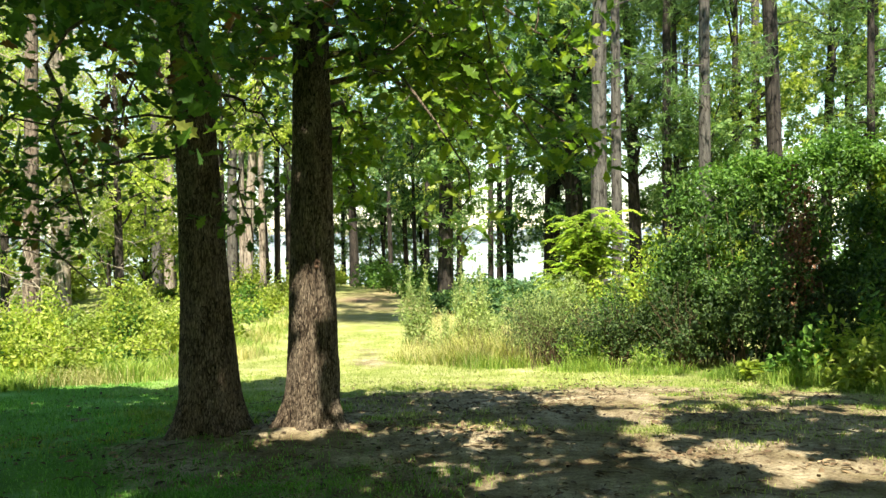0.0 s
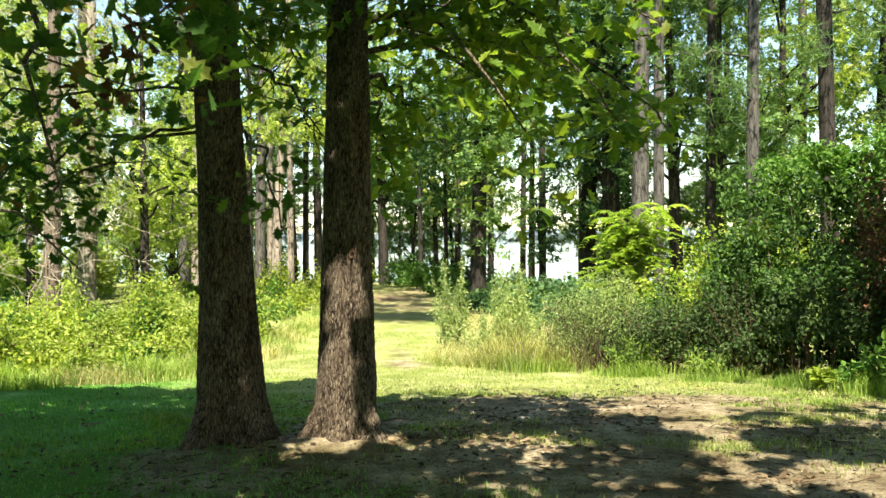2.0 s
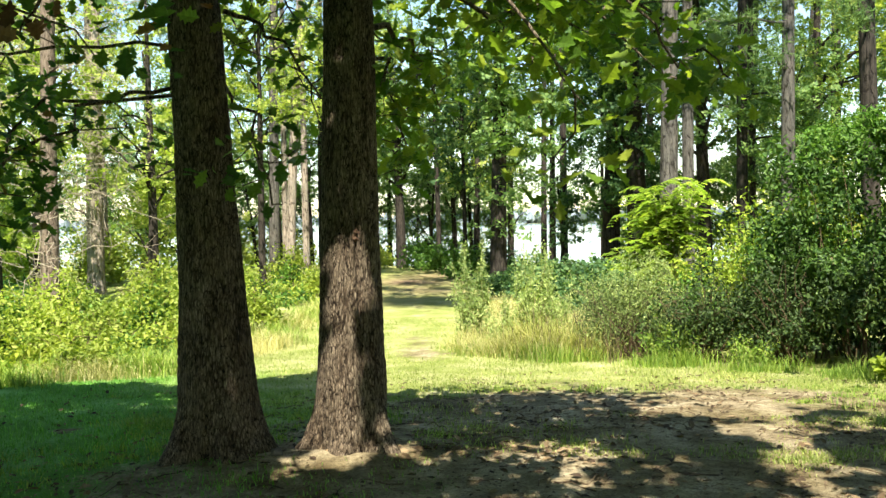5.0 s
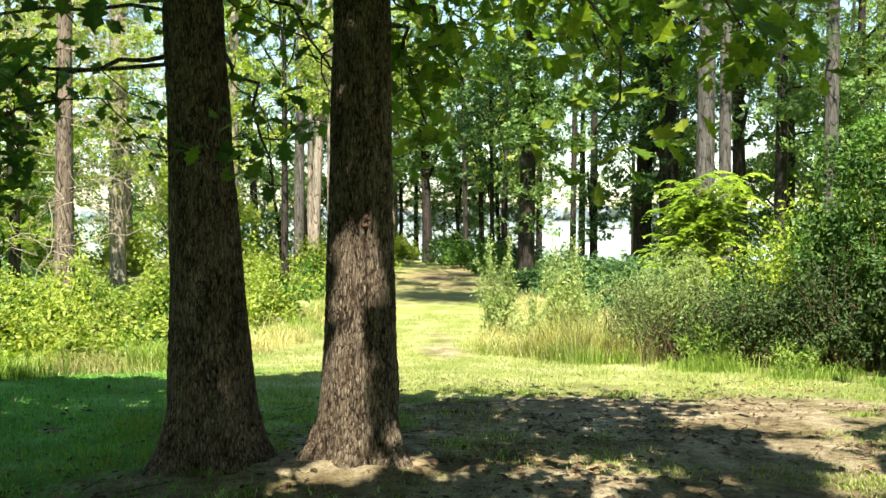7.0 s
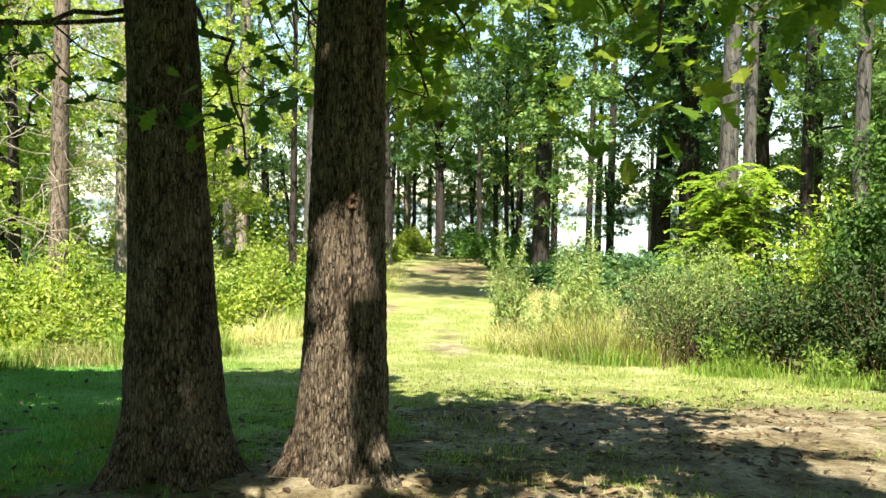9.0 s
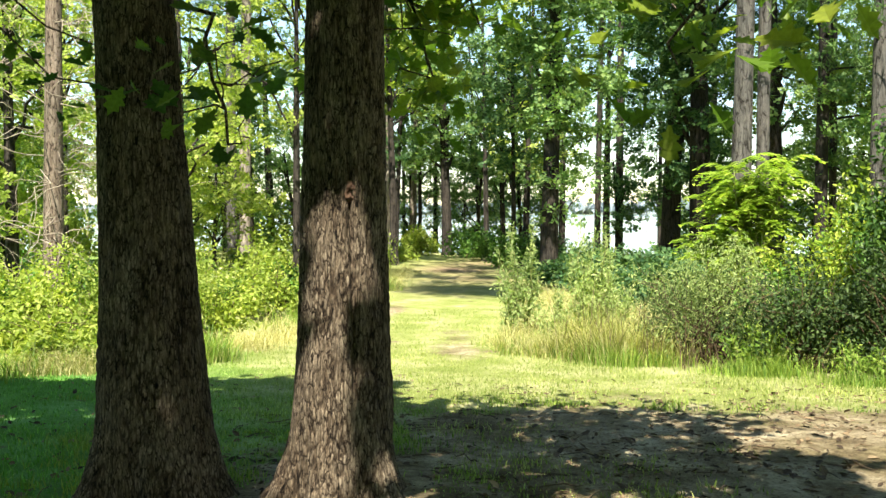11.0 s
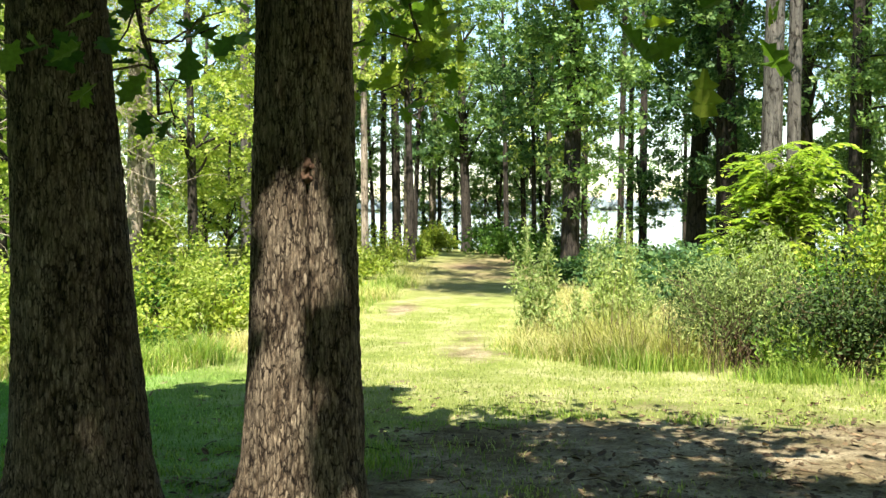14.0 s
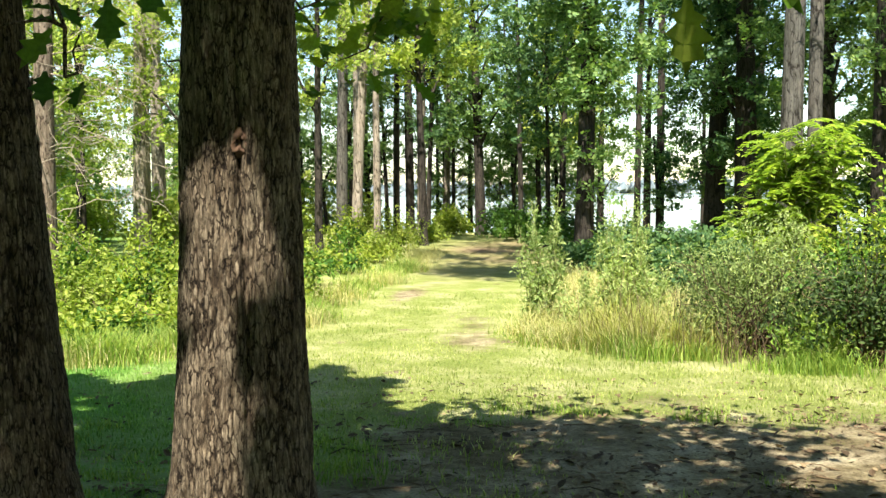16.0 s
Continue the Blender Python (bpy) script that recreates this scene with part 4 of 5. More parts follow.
# unseen woods added behind and beside the walk, to keep skylight off the clearing
rr = random.Random(77)
SKY_SCREEN = [(-16, -14), (-10, -17), (-4, -15), (2, -18), (8, -15), (14, -13), (18, -6), (16, 1), (15, 9), (17, 16), (-17, -6), (-18, 2), (-16, 9), (-18, 16), (-13, -9), (12, -8), (-1, -24), (7, -23), (-9, -24)]
for k, (x, y) in enumerate(SKY_SCREEN):
    leafy_tree(x + rr.uniform(-1, 1), y + rr.uniform(-1, 1), rr.uniform(12, 15), 0.8, rr.uniform(3.0, 3.8), 0.2, 52, 900 + k, WOOD_LEAF, DARK_BARK, (0, 0), 0.36,
               "unseen leafy tree added to hold back skylight", per=60, spread=0.6, group="clearing edge trees", step=0.6, fine=False)

# tree added out of view so its crown darkens the thicket's front
leafy_tree(6.5, 7.5, 6.8, 4.2, 2.3, 0.16, 56, 930, WOOD_LEAF, DARK_BARK, (0, 0), 0.3, "unseen leafy tree added to shade the thicket", per=60, spread=0.5, group="clearing edge trees", step=0.6, fine=False)


def dead_tree(x, y, height, r0, seed, bark, twigs, label):
    """A bare standing stem with drooping dead twigs."""
    rng = np.random.default_rng(seed)
    t = thing("dead_tree", x, y, gzf(x, y) - 0.05, label, "tree")
    trunk("trunk", t, [(0, r0 * 1.3), (0.5, r0), (height, r0 * 0.6)], seed, bark, 18, 0.12, height, 0, 0.05, (0.2, 0))
    for k in range(twigs):
        h = rng.uniform(1.2, height - 0.2)
        ang, ln = rng.uniform(0, 6.28), rng.uniform(0.7, 2.1)
        b = np.array([math.cos(ang) * ln, math.sin(ang) * ln, h - rng.uniform(-0.3, 0.9)])
        pts = bent((0, 0, h), b, rng.uniform(0.05, 0.3), rng, 8, 0.05)
        pieces = [tube(pts, np.linspace(0.010, 0.003, 8), 5)]
        for q in range(6):
            s = pts[rng.integers(2, 8)]
            pieces.append(tube(bent(s, s + rng.normal(0, 0.35, 3) + np.array([0, 0, -0.1]), 0.05, rng, 5, 0.08), np.linspace(0.006, 0.002, 5), 4))
        put("dead_branch", mesh_from("dead_branch", *joined(pieces), DEAD_WOOD, True), t)
    return t


dead_tree(-7.65, 16.7, 8.5, 0.16, 400, SNAG_BARK, 84, "dead pine with bare drooping grey twigs")
dead_tree(-10.9, 26.2, 9, 0.2, 401, PALE_BARK, 60, "pale dead stem with peeling bark and bare twigs")

# ---- shrubs ----
def shrub(name, x, y, h, rx, ry, leaves, size, leaf, seed, label, category="shrub", shape=LEAF, stems=9, stem_mat=STEM, lean=0.7, group="", low=0.1, hollow=0.45, lumps=16, sink=0.0, sun_leaf=None, cut_at=0.8, sharp=13):
    """A bush: thin stems from one foot, leaves in lumps about an uneven dome."""
    rng = np.random.default_rng(seed)
    t = thing(name, x, y, gzf(x, y) - sink, label, category, group)
    for k in range(stems):
        ang, q = rng.uniform(0, 6.28), rng.uniform(0.2, 0.85)
        e = np.array([math.cos(ang) * rx * q, math.sin(ang) * ry * q, h * rng.uniform(0.55, 0.95) * (1 - 0.35 * q)])
        pts = bent(rng.normal(0, 0.06, 3) * np.array([rx, ry, 0]) * 2, e, 0.1, rng, 6, 0.06)
        put("stem", mesh_from("stem", *tube(pts, np.linspace(0.006 + 0.0022 * h, 0.003, 6), 5), stem_mat, True), t)
    u = rng.normal(0, 1, (lumps, 3))
    u[:, 2] = np.abs(u[:, 2]) * 0.8
    u /= np.linalg.norm(u, axis=1)[:, None]
    P = rng.normal(0, 1, (leaves * 2, 3))
    P[:, 2] = np.abs(P[:, 2])
    P /= np.linalg.norm(P, axis=1)[:, None]
    lump = np.max(np.exp(((P @ u.T) - 1) * sharp), axis=1)
    r = (hollow + (1 - hollow) * rng.uniform(0, 1, len(P)) ** 0.6) * (0.42 + 0.72 * lump if sharp < 17 else 0.3 + 0.86 * lump)
    P = P * r[:, None] * np.array([rx, ry, h])
    up = P[:, 2] > low * h * rng.uniform(0.3, 1.2, len(P))
    P, reach = P[up][:leaves], r[up][:leaves]
    # outermost leaves get a lighter leaf material, sunlight put into their colour
    if sun_leaf:
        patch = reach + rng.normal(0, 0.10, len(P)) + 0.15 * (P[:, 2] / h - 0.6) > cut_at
        put("sun_tinted_foliage", mesh_from("foliage", *scatter(P[patch], size * 0.9, rng, shape, lean, 0.1), sun_leaf), t, kind="stuff")
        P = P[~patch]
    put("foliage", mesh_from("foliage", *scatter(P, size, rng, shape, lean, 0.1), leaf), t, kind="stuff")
    return t


# sunny bank beside the lawn
rng = np.random.default_rng(12)
BANK = [(-5.6, 12.4), (-6.6, 12.9), (-7.6, 13.2), (-4.8, 13.4), (-5.7, 13.9), (-6.7, 14.4), (-8.4, 14.6), (-4.5, 15.2), (-5.4, 15.8), (-6.4, 16.2), (-7.4, 15.2), (-9.4, 16.0), (-4.4, 17.6), (-5.4, 18.2),
        (-6.6, 18.6), (-8.2, 18.2), (-10.2, 18.4), (-4.6, 20.2), (-5.8, 20.8), (-7.2, 21.2), (-4.8, 23.0), (-6.2, 23.8), (-8.0, 23.5), (-4.6, 26.0), (-5.8, 27.2), (-7.4, 28.0), (-9.6, 21.5), (-11.8, 19.8), (-5.0, 30.5), (-6.6, 31.5), (-4.8, 35.0), (-9.0, 31.0)]
for k, (x, y) in enumerate(BANK):
    h = rng.uniform(0.6, 1.4) * (0.95 if y < 14 else 1.12)
    leafm = [BANK_LEAF, GREEN_LEAF, BANK_LEAF, GREEN_LEAF, WOOD_LIGHT, BANK_LEAF, GREEN_LEAF][k % 7]
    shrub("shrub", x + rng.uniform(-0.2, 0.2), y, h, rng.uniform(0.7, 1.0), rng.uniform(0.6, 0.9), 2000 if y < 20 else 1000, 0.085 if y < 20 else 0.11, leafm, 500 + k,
          "low bright-green bank shrub" if leafm is GREEN_LEAF else "low sunlit yellow-green bank shrub", group="bank shrubs", stems=10, low=0.18, sharp=16, sun_leaf=BANK_LEAF if leafm is GREEN_LEAF else WOOD_LIGHT, cut_at=0.66)
shrub("shrub", -6.2, 11.9, 1.0, 0.6, 0.5, 1200, 0.085, BANK_LEAF, 541, "leafy yellow-green shrub over brown stems", stems=12, group="bank shrubs")
shrub("shrub", -7.0, 11.6, 1.3, 0.8, 0.6, 1500, 0.09, GREEN_LEAF, 542, "leafy green shrub at the lawn's edge", stems=9, group="bank shrubs")
# sapling by the path
def weeds(name, x, y, h, r, stems, per, size, leaf, seed, label, category):
    """Upright leafy stalks of uneven height from one foot."""
    rng = np.random.default_rng(seed)
    t = thing(name, x, y, gzf(x, y), label, category)
    for k in range(stems):
        ang, q = rng.uniform(0, 6.28), r * rng.uniform(0, 1) ** 0.6
        hh = h * rng.uniform(0.55, 1.05) * (1 - 0.25 * q / r)
        top = np.array([math.cos(ang) * q, math.sin(ang) * q, hh])
        pts = bent(top * np.array([0.45, 0.45, 0]), top, 0.0, rng, 7, 0.03)
        stalk = put("stalk", mesh_from("stalk", *tube(pts, np.linspace(0.007, 0.002, 7), 5), GREEN_STEM, True), t)
        u = rng.uniform(0.25, 1.0, per)
        P = np.stack([np.interp(u, np.linspace(0, 1, 7), pts[:, d]) for d in range(3)], 1) + rng.normal(0, 0.045, (per, 3)) * (1.6 - u)[:, None]
        put("leaves", mesh_from("leaves", *scatter(P, size * (1.25 - 0.5 * u), rng, NARROW, 0.8, -0.3), leaf), stalk, kind="stuff")
    return t


weeds("sapling", -0.3, 15.8, 2.0, 0.42, 20, 90, 0.085, SILVER_LEAF, 550, "young sapling with grey-green leaves beside the path", "sapling")
weeds("weed_bush", 0.62, 15.2, 1.85, 0.38, 20, 90, 0.085, SILVER_LEAF, 551, "tall weeds with grey-green leaves", "weeds")
weeds("weed_bush", 0.15, 15.1, 0.95, 0.3, 12, 70, 0.075, SILVER_LEAF, 552, "grey-green weeds over dry grass", "weeds")
weeds("weed_bush", 1.0, 16.4, 1.25, 0.5, 16, 80, 0.085, SILVER_LEAF, 558, "tall weeds with grey-green leaves", "weeds")
shrub("feathery_bush", 1.85, 13.75, 1.42, 1.0, 0.85, 9500, 0.05, FEATHER_LEAF, 553, "feathery grey-green bush above brown stems", "bush", NARROW, 46, STEM, 0.9, low=0.4, hollow=0.35, lumps=26, sharp=10, sun_leaf=SILVER_LEAF, cut_at=0.86)
# dark bush added for the shade inside the feathery one
shrub("bramble_bush", 2.1, 14.35, 1.15, 0.95, 0.6, 4200, 0.055, BRAMBLE_LEAF, 559, "added dark bush filling the feathery one's shaded hollow", "bush", LEAF, 24, STEM, 0.8, low=0.1, hollow=0.2, lumps=20)
shrub("bramble_bush", 2.75, 13.1, 1.4, 1.0, 0.8, 5500, 0.05, BRAMBLE_LEAF, 554, "tangled dark-green bush with brown twigs at its foot", "bush", LEAF, 46, STEM, 0.8, low=0.34, hollow=0.3, lumps=24, sharp=16, sun_leaf=GREEN_LEAF, cut_at=1.08)
shrub("bramble_bush", 3.6, 12.6, 1.6, 0.9, 0.8, 5500, 0.05, BRAMBLE_LEAF, 555, "tangled dark-green bush with brown twigs at its foot", "bush", LEAF, 46, STEM, 0.8, low=0.34, hollow=0.3, lumps=24, sharp=16, sun_leaf=GREEN_LEAF, cut_at=1.08)
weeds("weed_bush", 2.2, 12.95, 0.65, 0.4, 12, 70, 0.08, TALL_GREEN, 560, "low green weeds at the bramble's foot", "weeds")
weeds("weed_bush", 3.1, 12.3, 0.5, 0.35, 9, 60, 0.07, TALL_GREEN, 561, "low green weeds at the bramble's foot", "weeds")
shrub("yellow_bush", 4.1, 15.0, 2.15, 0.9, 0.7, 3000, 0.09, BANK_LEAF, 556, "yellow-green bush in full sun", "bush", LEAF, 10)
shrub("shrub", 3.0, 15.1, 1.45, 0.8, 0.7, 2600, 0.075, GREEN_LEAF, 557, "green bush under the sumac", "bush", LEAF, 8, sun_leaf=BANK_LEAF)
shrub("shrub", 3.65, 14.5, 2.2, 0.75, 0.65, 4200, 0.075, BANK_LEAF, 562, "tall sunlit yellow-green bush beside the sumac", "bush", LEAF, 10, sun_leaf=SUMAC_LEAF, lumps=24)
shrub("shrub", 4.4, 14.3, 2.5, 0.8, 0.7, 4500, 0.075, BANK_LEAF, 563, "tall leafy yellow-green bush beside the thicket", "bush", LEAF, 10, sun_leaf=GREEN_LEAF, lumps=24)
# the vine-grown thicket
def vine_mound(x, y, h, rx, ry, lumps, per, size, leaf, top, seed, label):
    """A steep mound of vines: overlapping leafy lumps on a boxy dome, bare twigs at its foot, sunlight put into paler
    leaves on top.
    """
    rng = np.random.default_rng(seed)
    t = thing("vine_thicket", x, y, gzf(x, y), label, "thicket", "vine thicket")
    for k in range(26):
        ang, q = rng.uniform(0, 6.28), rng.uniform(0.5, 0.95)
        e = np.array([math.cos(ang) * rx * q, math.sin(ang) * ry * q, h * rng.uniform(0.25, 0.8)])
        pts = bent(e * np.array([0.75, 0.75, 0]) + rng.normal(0, 0.08, 3) * np.array([1, 1, 0]), e, 0.1, rng, 6, 0.08)
        put("stem", mesh_from("stem", *tube(pts, np.linspace(0.011, 0.003, 6), 5), STEM, True), t)
    z = rng.uniform(0.10, 1.0, lumps) ** 0.9
    ang = rng.uniform(0, 2 * np.pi, lumps)
    out = np.clip(1 - z ** 3.2, 0, 1) ** (1 / 2.4) * rng.uniform(0.72, 1.0, lumps)
    C = np.stack([np.cos(ang) * rx * out, np.sin(ang) * ry * out, z * h * 0.93], 1)
    R = rng.uniform(0.2, 0.42, lumps)
    d = rng.normal(0, 1, (lumps, per, 3))
    d /= np.linalg.norm(d, axis=2)[:, :, None]
    P = C[:, None] + d * (R[:, None] * rng.uniform(0.45, 1.1, (lumps, per)))[:, :, None] * np.array([1, 1, 0.85])
    P = P.reshape(-1, 3)
    P = P[P[:, 2] > 0.05 * h * rng.uniform(0.2, 1.6, len(P))]
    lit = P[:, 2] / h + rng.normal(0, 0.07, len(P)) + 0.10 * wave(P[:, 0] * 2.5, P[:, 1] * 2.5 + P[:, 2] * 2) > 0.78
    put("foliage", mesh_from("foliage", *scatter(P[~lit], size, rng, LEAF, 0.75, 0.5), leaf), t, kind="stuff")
    put("sun_tinted_foliage", mesh_from("foliage", *scatter(P[lit], size * 0.95, rng, LEAF, 0.6, 0.3), top), t, kind="stuff")
    return t


DARK_VINES, GREEN_VINES = "tall thicket overgrown with dark-green vines", "leafy green vines climbing at the thicket's side"
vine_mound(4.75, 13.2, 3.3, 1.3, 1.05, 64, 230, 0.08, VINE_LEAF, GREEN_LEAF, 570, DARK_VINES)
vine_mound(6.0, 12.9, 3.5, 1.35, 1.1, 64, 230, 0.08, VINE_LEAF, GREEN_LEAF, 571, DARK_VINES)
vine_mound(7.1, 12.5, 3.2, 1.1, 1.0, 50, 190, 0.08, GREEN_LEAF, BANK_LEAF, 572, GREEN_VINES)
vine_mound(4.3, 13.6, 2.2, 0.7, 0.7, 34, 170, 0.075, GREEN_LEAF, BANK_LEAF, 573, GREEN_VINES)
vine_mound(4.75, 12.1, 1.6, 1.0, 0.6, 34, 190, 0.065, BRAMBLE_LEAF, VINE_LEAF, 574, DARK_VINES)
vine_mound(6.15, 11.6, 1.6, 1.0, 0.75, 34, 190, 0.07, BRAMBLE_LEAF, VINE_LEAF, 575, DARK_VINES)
shrub("dead_vine", 5.05, 11.95, 2.75, 0.42, 0.35, 1500, 0.07, DEAD_LEAF, 580, "hanging patch of reddish-brown dead vine leaves", "dead vine", LEAF, 10, STEM, 0.9, low=0.55, hollow=0.3)
for k, (x, y, h) in enumerate([(4.55, 10.5, 0.75), (5.0, 10.2, 0.95), (5.5, 10.4, 1.2), (4.9, 9.6, 0.6), (5.6, 9.5, 0.9)]):
    shrub("shrub", x, y, h, 0.5, 0.45, 800, 0.1, BANK_LEAF if k % 2 else GREEN_LEAF, 590 + k, "light-green leafy plant at the thicket's foot", "shrub", LEAF, 6, GREEN_STEM, group="thicket foot plants")
shrub("seedling", 3.95, 10.7, 0.42, 0.2, 0.2, 90, 0.13, BANK_LEAF, 599, "single light-green seedling in front of the thicket", "plant", LEAF, 4, GREEN_STEM, 0.5, low=0.4)
# undergrowth by the far trees
for k, (x, y, h, r, m) in enumerate([(-4.6, 40, 1.3, 0.9, BANK_LEAF), (-4.9, 42, 1.2, 1.0, BANK_LEAF), (-2.5, 38.5, 1.5, 1.1, GREEN_LEAF), (-1.6, 37, 1.4, 1.1, GREEN_LEAF), (-0.7, 33, 1.3, 1.0, GREEN_LEAF), (0.3, 36, 1.5, 1.3, DARK_LEAF),
        (1.5, 30, 1.1, 1.1, DARK_LEAF), (2.6, 32, 1.0, 1.2, DARK_LEAF), (3.8, 30, 0.9, 1.1, DARK_LEAF), (5.0, 28, 1.1, 1.2, DARK_LEAF), (1.5, 24, 1.0, 1.0, DARK_LEAF), (2.8, 23, 1.0, 1.1, DARK_LEAF), (4.2, 24, 1.2, 1.1, DARK_LEAF), (0.5, 25, 1.0, 0.9, DARK_LEAF),
        (5.6, 20, 2.0, 1.2, GREEN_LEAF), (7.2, 19, 2.4, 1.4, BANK_LEAF), (9.0, 19, 2.6, 1.5, GREEN_LEAF), (10.5, 17.5, 2.6, 1.5, GREEN_LEAF), (8.6, 14.5, 2.6, 1.3, GREEN_LEAF), (11.5, 22, 2.6, 1.6, BANK_LEAF), (2.2, 19.5, 1.2, 0.9, DARK_LEAF), (2.7, 17.8, 1.1, 0.4, BANK_LEAF), (6.2, 17, 2.4, 1.2, GREEN_LEAF)]):
    shrub("shrub", x, y, h, r, r * 0.9, 1300, 0.12, m, 620 + k, "leafy undergrowth shrub among the trees", "shrub", DIAMOND, 5, group="undergrowth")

for k, (x, y, h) in enumerate([(-21, 42, 3.2), (-18.5, 44, 3.0), (-16, 43, 2.8), (-13.8, 45, 3.0), (-11.2, 44, 2.6), (-9.4, 45.5, 2.2), (-23.5, 39, 3.2), (-19, 38, 2.6), (-15, 36, 2.2), (-11, 37.5, 2.0), (-13, 31, 1.8), (-16.5, 33, 2.2), (7.5, 44, 2.6), (10, 42, 3.0), (12.5, 38, 3.0)]):
    shrub("shrub", x, y, h, h * 0.6, h * 0.5, 1500, 0.17, WOOD_LIGHT if k % 3 else WOOD_LEAF, 660 + k, "tall leafy undergrowth by the lake shore", "shrub", DIAMOND, 5, group="shore undergrowth")


def sumac(x, y, seed, stems, h):
    """Stems topped by whorls of long fronds with paired narrow leaflets."""
    rng = np.random.default_rng(seed)
    t = thing("sumac_bush", x, y, gzf(x, y), "bright lime-green sumac with long feathery fronds", "bush")
    for s in range(stems):
        top = np.array([rng.uniform(-0.45, 0.45), rng.uniform(-0.4, 0.4), h * rng.uniform(0.45, 1.0)])
        pts = bent((top[0] * 0.3, top[1] * 0.3, 0), top, 0.05, rng, 6, 0.02)
        put("stem", mesh_from("stem", *tube(pts, np.linspace(0.022, 0.008, 6), 6), GREEN_STEM, True), t)
        for k in range(9):
            ang = k * 2.4 + rng.uniform(-0.3, 0.3)
            ln = rng.uniform(0.42, 0.72)
            start = pts[-1] * (1 - 0.035 * k) + pts[0] * 0.035 * k
            q = np.linspace(0, 1, 9)
            up = rng.uniform(0.8, 2.1)
            out = np.stack([np.cos(ang) * ln * q, np.sin(ang) * ln * q, up * ln * q - (up - 0.25) * ln * q ** 2], 1) + start
            pieces = [tube(out, np.linspace(0.005, 0.002, 9), 4)]
            side = np.array([-math.sin(ang), math.cos(ang), 0])
            fwd = np.array([math.cos(ang), math.sin(ang), 0])
            for p in np.linspace(0.12, 1.0, 15):
                c = np.array([np.interp(p, q, out[:, d]) for d in range(3)])
                w = 0.14 * (1 - 0.55 * abs(p - 0.45))
                for sg in (-1, 1):
                    d = sg * side * w * 0.85 + fwd * w * 0.35 + np.array([0, 0, -rng.uniform(0.05, 0.55) * w])
                    n = fwd * 0.03 + np.array([0, 0, rng.uniform(-0.008, 0.008)])
                    pieces.append((np.array([c - n, c + d * 0.5 - n * 0.9, c + d, c + d * 0.5 + n]), np.array([[0, 1, 2, 3]])))
            put("frond", mesh_from("frond", *joined(pieces), SUMAC_LEAF), t)
    return t


sumac(2.8, 16.3, 7, 15, 2.45)
sumac(3.2, 16.5, 8, 8, 2.15)

# ---- grasses ----
def blades(P, h, width, rng, bend):
    """Bent blades of two quads and a tip drawn as three quads in all."""
    n = len(P)
    ang = rng.uniform(0, 6.28, n)
    h = h * (0.75 + 0.45 * wave(P[:, 0] * 1.9, P[:, 1] * 1.9)) * rng.uniform(0.35, 1.35, n)
    out = np.stack([np.cos(ang), np.sin(ang), 0 * ang], 1)
    side = np.stack([-np.sin(ang), np.cos(ang), 0 * ang], 1) * (width * rng.uniform(0.7, 1.3, n))[:, None]
    b = (bend * rng.uniform(0.2, 1.3, n) * h)[:, None]
    up = np.array([[0, 0, 1.0]])
    mid = P + out * b * 0.3 + up * h[:, None] * 0.55
    tip = P + out * b + up * h[:, None] * 0.95
    v = np.stack([P - side, P + side, mid + side * 0.75, mid - side * 0.75, tip + side * 0.12, tip - side * 0.12], 1)
    f = np.array([[0, 1, 2, 3], [3, 2, 4, 5]])[None] + (np.arange(n) * 6)[:, None, None]
    return v.reshape(-1, 3), f.reshape(-1, 4)


def sow(rng, n, x0, x1, y0, y1):
    x, y = rng.uniform(x0, x1, n), rng.uniform(y0, y1, n)
    return x, y


def rise(x, y):
    return np.stack([x, y, gz(x, y) - 0.004], 1)


def lawn_edge_left(y):
    return np.interp(y, [9, 10.1, 11.1, 12, 15, 19, 25, 35], [-6.2, -5.3, -4.6, -3.9, -2.95, -3.2, -2.9, -3.7]) + 0.22 * np.sin(y * 2.1) + 0.12 * np.sin(y * 5.3 + 1)


def lawn_edge_right(y):
    return np.interp(y, [8, 9.6, 11.3, 12.4, 13.2, 14.2, 17, 22, 29], [4.7, 4.2, 3.3, 2.0, 0.2, -0.75, -0.8, -0.7, -1.2]) + 0.2 * np.sin(y * 2.7 + 2) + 0.1 * np.sin(y * 6.1)


rng = np.random.default_rng(31)
x, y = sow(rng, 240000, -7, 6, 3.2, 20)
w = rng.uniform(0, 1, len(x)) < np.clip(9.5 / np.maximum(y, 5), 0, 1) ** 1.5
keep = w & (soil_at(x, y) + rng.normal(0, 0.08, len(x)) < 0.36) & (x > lawn_edge_left(y) - 0.3) & (x < lawn_edge_right(y) + 0.4)
x, y = x[keep], y[keep]
me = mesh_from("lawn_grass", *blades(rise(x, y), 0.045, 0.0035, rng, 0.7), LAWN)
tagged(new("lawn_grass", me), "short mown green lawn grass", "grass", kind="stuff")
# sparse tufts on the worn ground
tx, ty = sow(rng, 900, -3.5, 5, 2.6, 10)
patchy = wave(tx * 0.9 + 0.7, ty * 1.2) + rng.normal(0, 0.12, len(tx)) > np.where(ty > 7.6, 0.42, 0.2)
tx, ty = tx[patchy][:230], ty[patchy][:230]
for cx, cy, rx, ry, n in ((0.1, 7.5, 0.4, 0.28, 20), (-0.9, 5.5, 0.55, 0.3, 70), (1.9, 7.0, 0.3, 0.15, 25), (2.6, 8.3, 0.35, 0.15, 25)):
    tx, ty = np.append(tx, rng.normal(cx, rx, n)), np.append(ty, rng.normal(cy, ry, n))
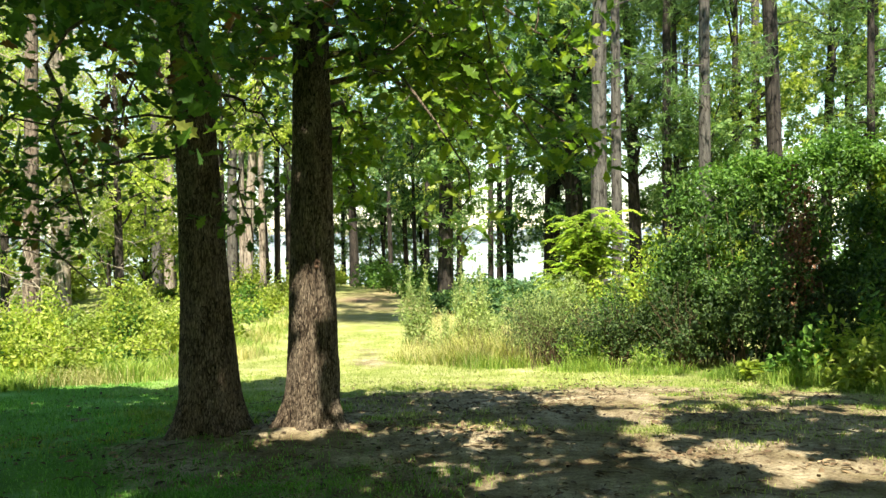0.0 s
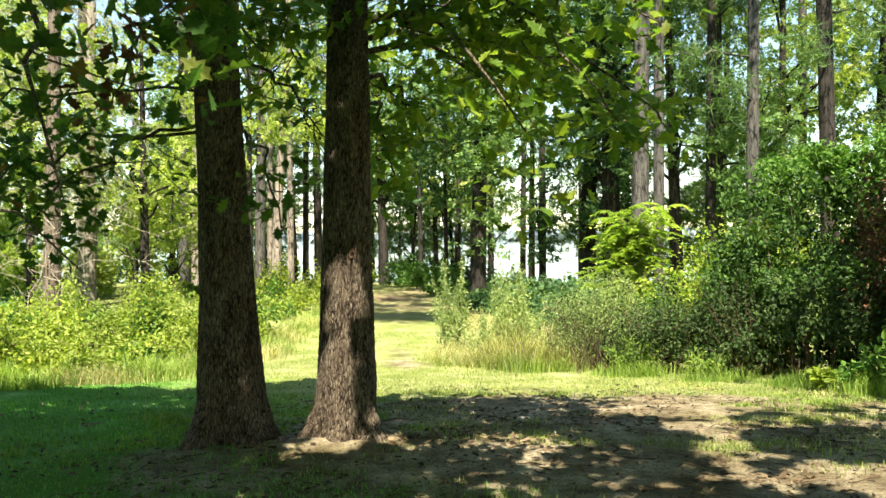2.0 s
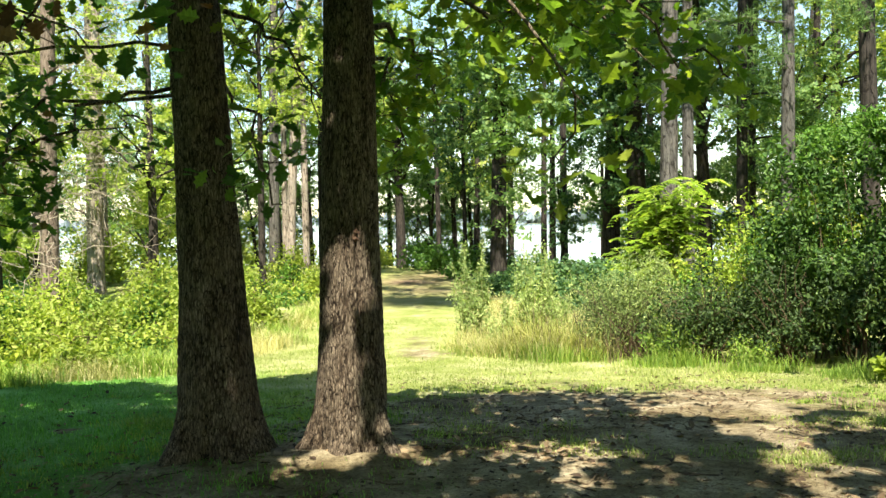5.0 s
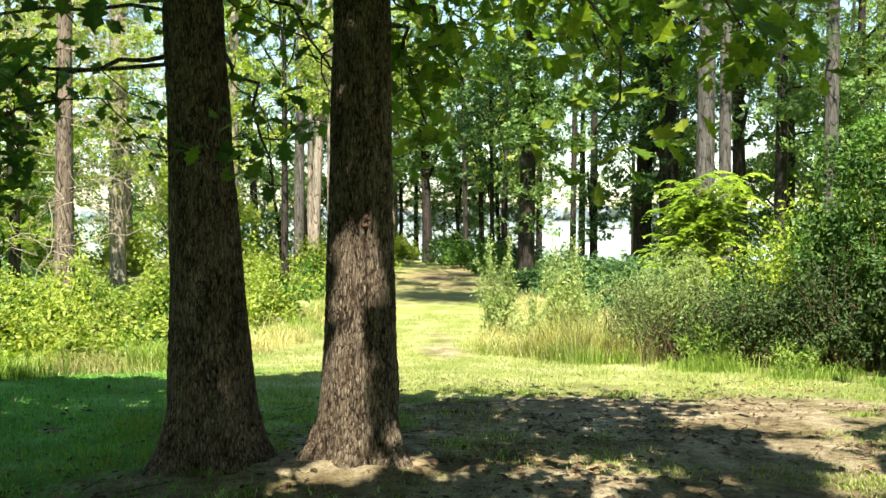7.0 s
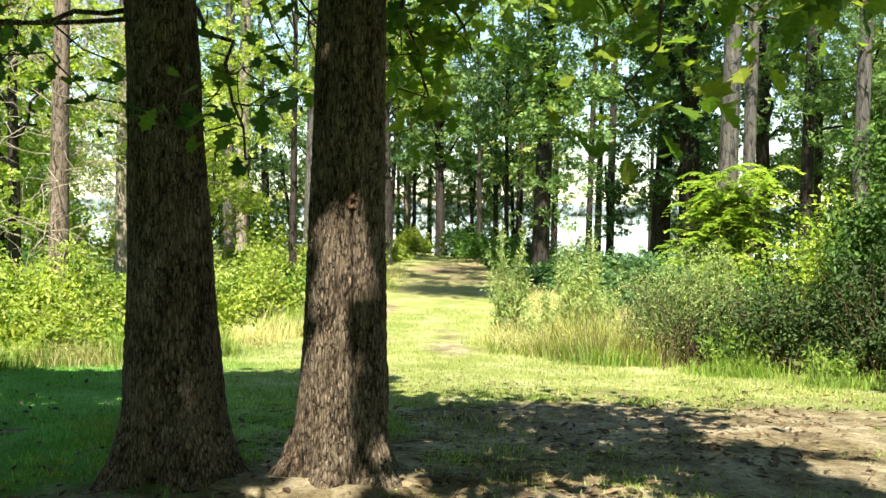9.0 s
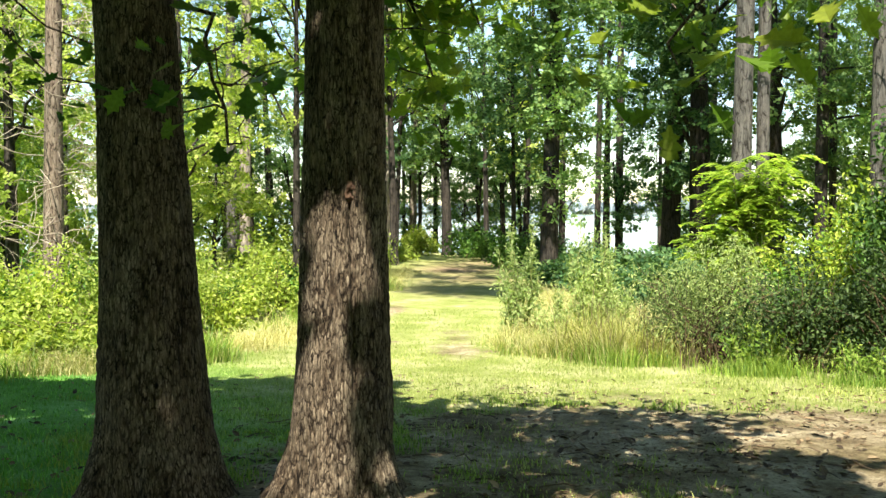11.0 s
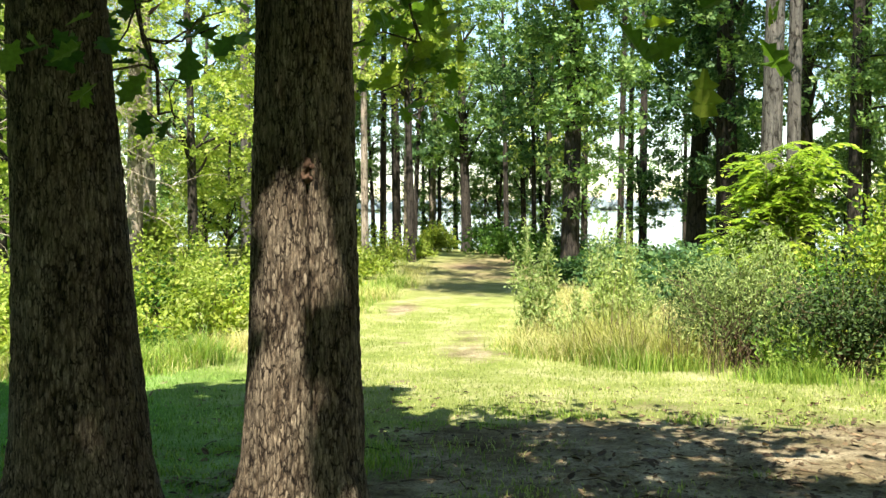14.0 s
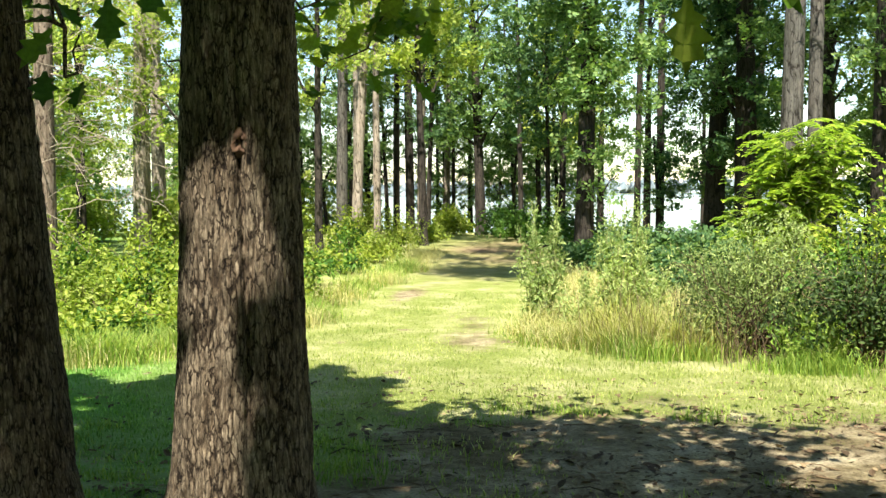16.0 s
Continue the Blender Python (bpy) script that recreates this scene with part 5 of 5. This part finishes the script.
x = np.repeat(tx, 60) + rng.normal(0, 0.13, len(tx) * 60)
y = np.repeat(ty, 60) + rng.normal(0, 0.10, len(ty) * 60)
me = mesh_from("grass_tufts", *blades(rise(x, y), 0.042, 0.0035, rng, 0.8), LAWN)
tagged(new("grass_tufts", me), "sparse green grass tufts on bare soil", "grass", kind="stuff")


# ragged tufts along the edge of the bare soil
tx, ty = sow(rng, 900, -4, 5, 6.5, 10.5)
rim = np.abs(soil_at(tx, ty) - 0.38) < 0.14
tx, ty = tx[rim][:150], ty[rim][:150]
x = np.repeat(tx, 60) + rng.normal(0, 0.10, len(tx) * 60)
y = np.repeat(ty, 60) + rng.normal(0, 0.05, len(ty) * 60)
me = mesh_from("edge_grass", *blades(rise(x, y), 0.07, 0.0035, rng, 0.9), TALL_GREEN)
tagged(new("edge_grass", me), "ragged longer grass at the edge of bare soil", "grass", kind="stuff")


def tall_grass(name, label, spots, n, h, width, mat, seed, bend=0.5):
    rng = np.random.default_rng(seed)
    ps = []
    for cx, cy, rx, ry in spots:
        x, y = cx + rng.normal(0, rx * 0.5, n), cy + rng.normal(0, ry * 0.5, n)
        ps.append(rise(x, y))
    P = np.concatenate(ps)
    fuzz = np.abs(rng.normal(0, 0.35, len(P))) + 0.25 * wave(P[:, 0] * 2, P[:, 1] * 2)
    P = P[(P[:, 0] < lawn_edge_left(P[:, 1]) - fuzz) | (P[:, 0] > lawn_edge_right(P[:, 1]) + fuzz)]
    inside = np.maximum(lawn_edge_left(P[:, 1]) - P[:, 0], P[:, 0] - lawn_edge_right(P[:, 1]))
    me = mesh_from(name, *blades(P, h * np.clip(0.3 + inside / 0.7, 0.3, 1.1), width, rng, bend), mat)
    tagged(new(name, me), label, "grass", kind="stuff")


tall_grass("dry_grass", "tall pale dry meadow grass beside the path", [(-0.4, 15.0, 0.6, 0.9), (0.2, 14.3, 0.7, 0.7), (0.1, 16.4, 0.8, 1.0), (0.9, 14.0, 0.6, 0.6), (1.0, 17.5, 1.5, 1.5), (0.2, 20, 1.0, 2.0)], 1900, 0.36, 0.0035, BLOND, 801, 1.25)
tall_grass("meadow_grass", "tall green meadow grass at the thicket's edge", [(0.0, 14.6, 0.7, 0.9), (-0.5, 14.9, 0.5, 0.9), (0.5, 14.0, 0.6, 0.5), (1.0, 13.4, 0.6, 0.35), (2.1, 12.6, 0.6, 0.3), (3.0, 11.9, 0.5, 0.35), (3.7, 11.2, 0.4, 0.4), (4.3, 10.3, 0.4, 0.5), (4.7, 9.4, 0.3, 0.6)], 1100, 0.25, 0.004, TALL_GREEN, 802, 0.7)
tall_grass("bank_grass", "sunlit green and straw-coloured bank grass", [(-4.2, 13.0, 0.7, 0.8), (-3.7, 14.6, 0.7, 0.9), (-3.6, 16.2, 0.5, 1.2), (-3.7, 18.6, 0.5, 1.4), (-3.6, 21.5, 0.6, 1.6), (-5.0, 12.0, 0.7, 0.5), (-3.6, 25, 0.6, 2.2), (-3.9, 29, 0.5, 2.5)], 1500, 0.26, 0.0035, BLOND, 803, 1.2)
tall_grass("bank_green_grass", "tufts of tall green grass on the bank", [(-3.9, 13.2, 0.5, 0.6), (-4.4, 12.5, 0.6, 0.5), (-3.5, 17.0, 0.5, 1.0), (-3.5, 20.0, 0.5, 1.2), (-5.8, 11.4, 0.8, 0.4), (-6.8, 10.9, 0.8, 0.4), (-3.6, 23.5, 0.5, 1.6)], 1300, 0.36, 0.005, TALL_GREEN, 804, 0.8)
tall_grass("dry_stalks", "brown dry weed stalks bending over the grass", [(0.75, 13.9, 0.4, 0.4), (1.15, 13.5, 0.4, 0.3), (0.45, 14.2, 0.35, 0.4), (1.6, 13.1, 0.4, 0.25)], 42, 1.0, 0.0035, STEM, 805, 0.8)
tall_grass("rank_grass", "rank yellow-green grass among the dry stalks", [(0.75, 14.0, 0.5, 0.45), (1.25, 13.6, 0.5, 0.35), (0.3, 14.4, 0.5, 0.5)], 420, 0.62, 0.004, RANK, 806, 0.9)

# ---- litter on the ground ----
rng = np.random.default_rng(61)
x, y = sow(rng, 52000, -5, 6, 3.2, 12)
drift = np.clip(0.35 + 0.9 * wave(x * 1.6 + 3, y * 2.6) + 0.5 * wave(x * 5.2, y * 7.1), 0.12, 1)
keep = rng.uniform(0, 1, len(x)) < np.clip(0.12 + soil_at(x, y), 0, 1) * drift
P = rise(x[keep], y[keep]) + np.array([0, 0, 0.01])
me = mesh_from("leaf_litter", *scatter(P, 0.02 + 0.055 * rng.uniform(0, 1, len(P)) ** 2, rng, LEAF, 0.3), LITTER)
tagged(new("leaf_litter", me), "scattered brown fallen leaves on the soil", "leaf litter", kind="stuff")
pieces = []
for k in range(420):
    x, y = rng.uniform(-3, 5), rng.uniform(3.6, 10)
    a, ln = rng.uniform(0, 6.28), rng.uniform(0.05, 0.28)
    z = gzf(x, y) + 0.006
    pieces.append(tube(bent((x, y, z), (x + ln * math.cos(a), y + ln * math.sin(a), z), 0.004, rng, 4, 0.05), np.linspace(0.005, 0.002, 4), 4))
me = mesh_from("fallen_twigs", *joined(pieces), STEM)
tagged(new("fallen_twigs", me), "thin brown twigs lying on bare soil", "twigs", kind="stuff")


def stone(x, y, r, seed, label):
    bm = bmesh.new()
    bmesh.ops.create_icosphere(bm, subdivisions=3, radius=r)
    for v in bm.verts:
        v.co *= 1 + 0.35 * noise.noise(v.co * (1.3 / r) + Vector((seed, 0, 0)))
        v.co.z *= 0.75
    me = bpy.data.meshes.new("stone")
    bm.to_mesh(me)
    bm.free()
    me.materials.append(STONE)
    ob = new("stone", me)
    ob.location = (x, y, gzf(x, y) + r * 0.3)
    tagged(ob, label, "stone")


stone(-1.52, 7.0, 0.04, 3, "small grey stone between the oaks' feet")
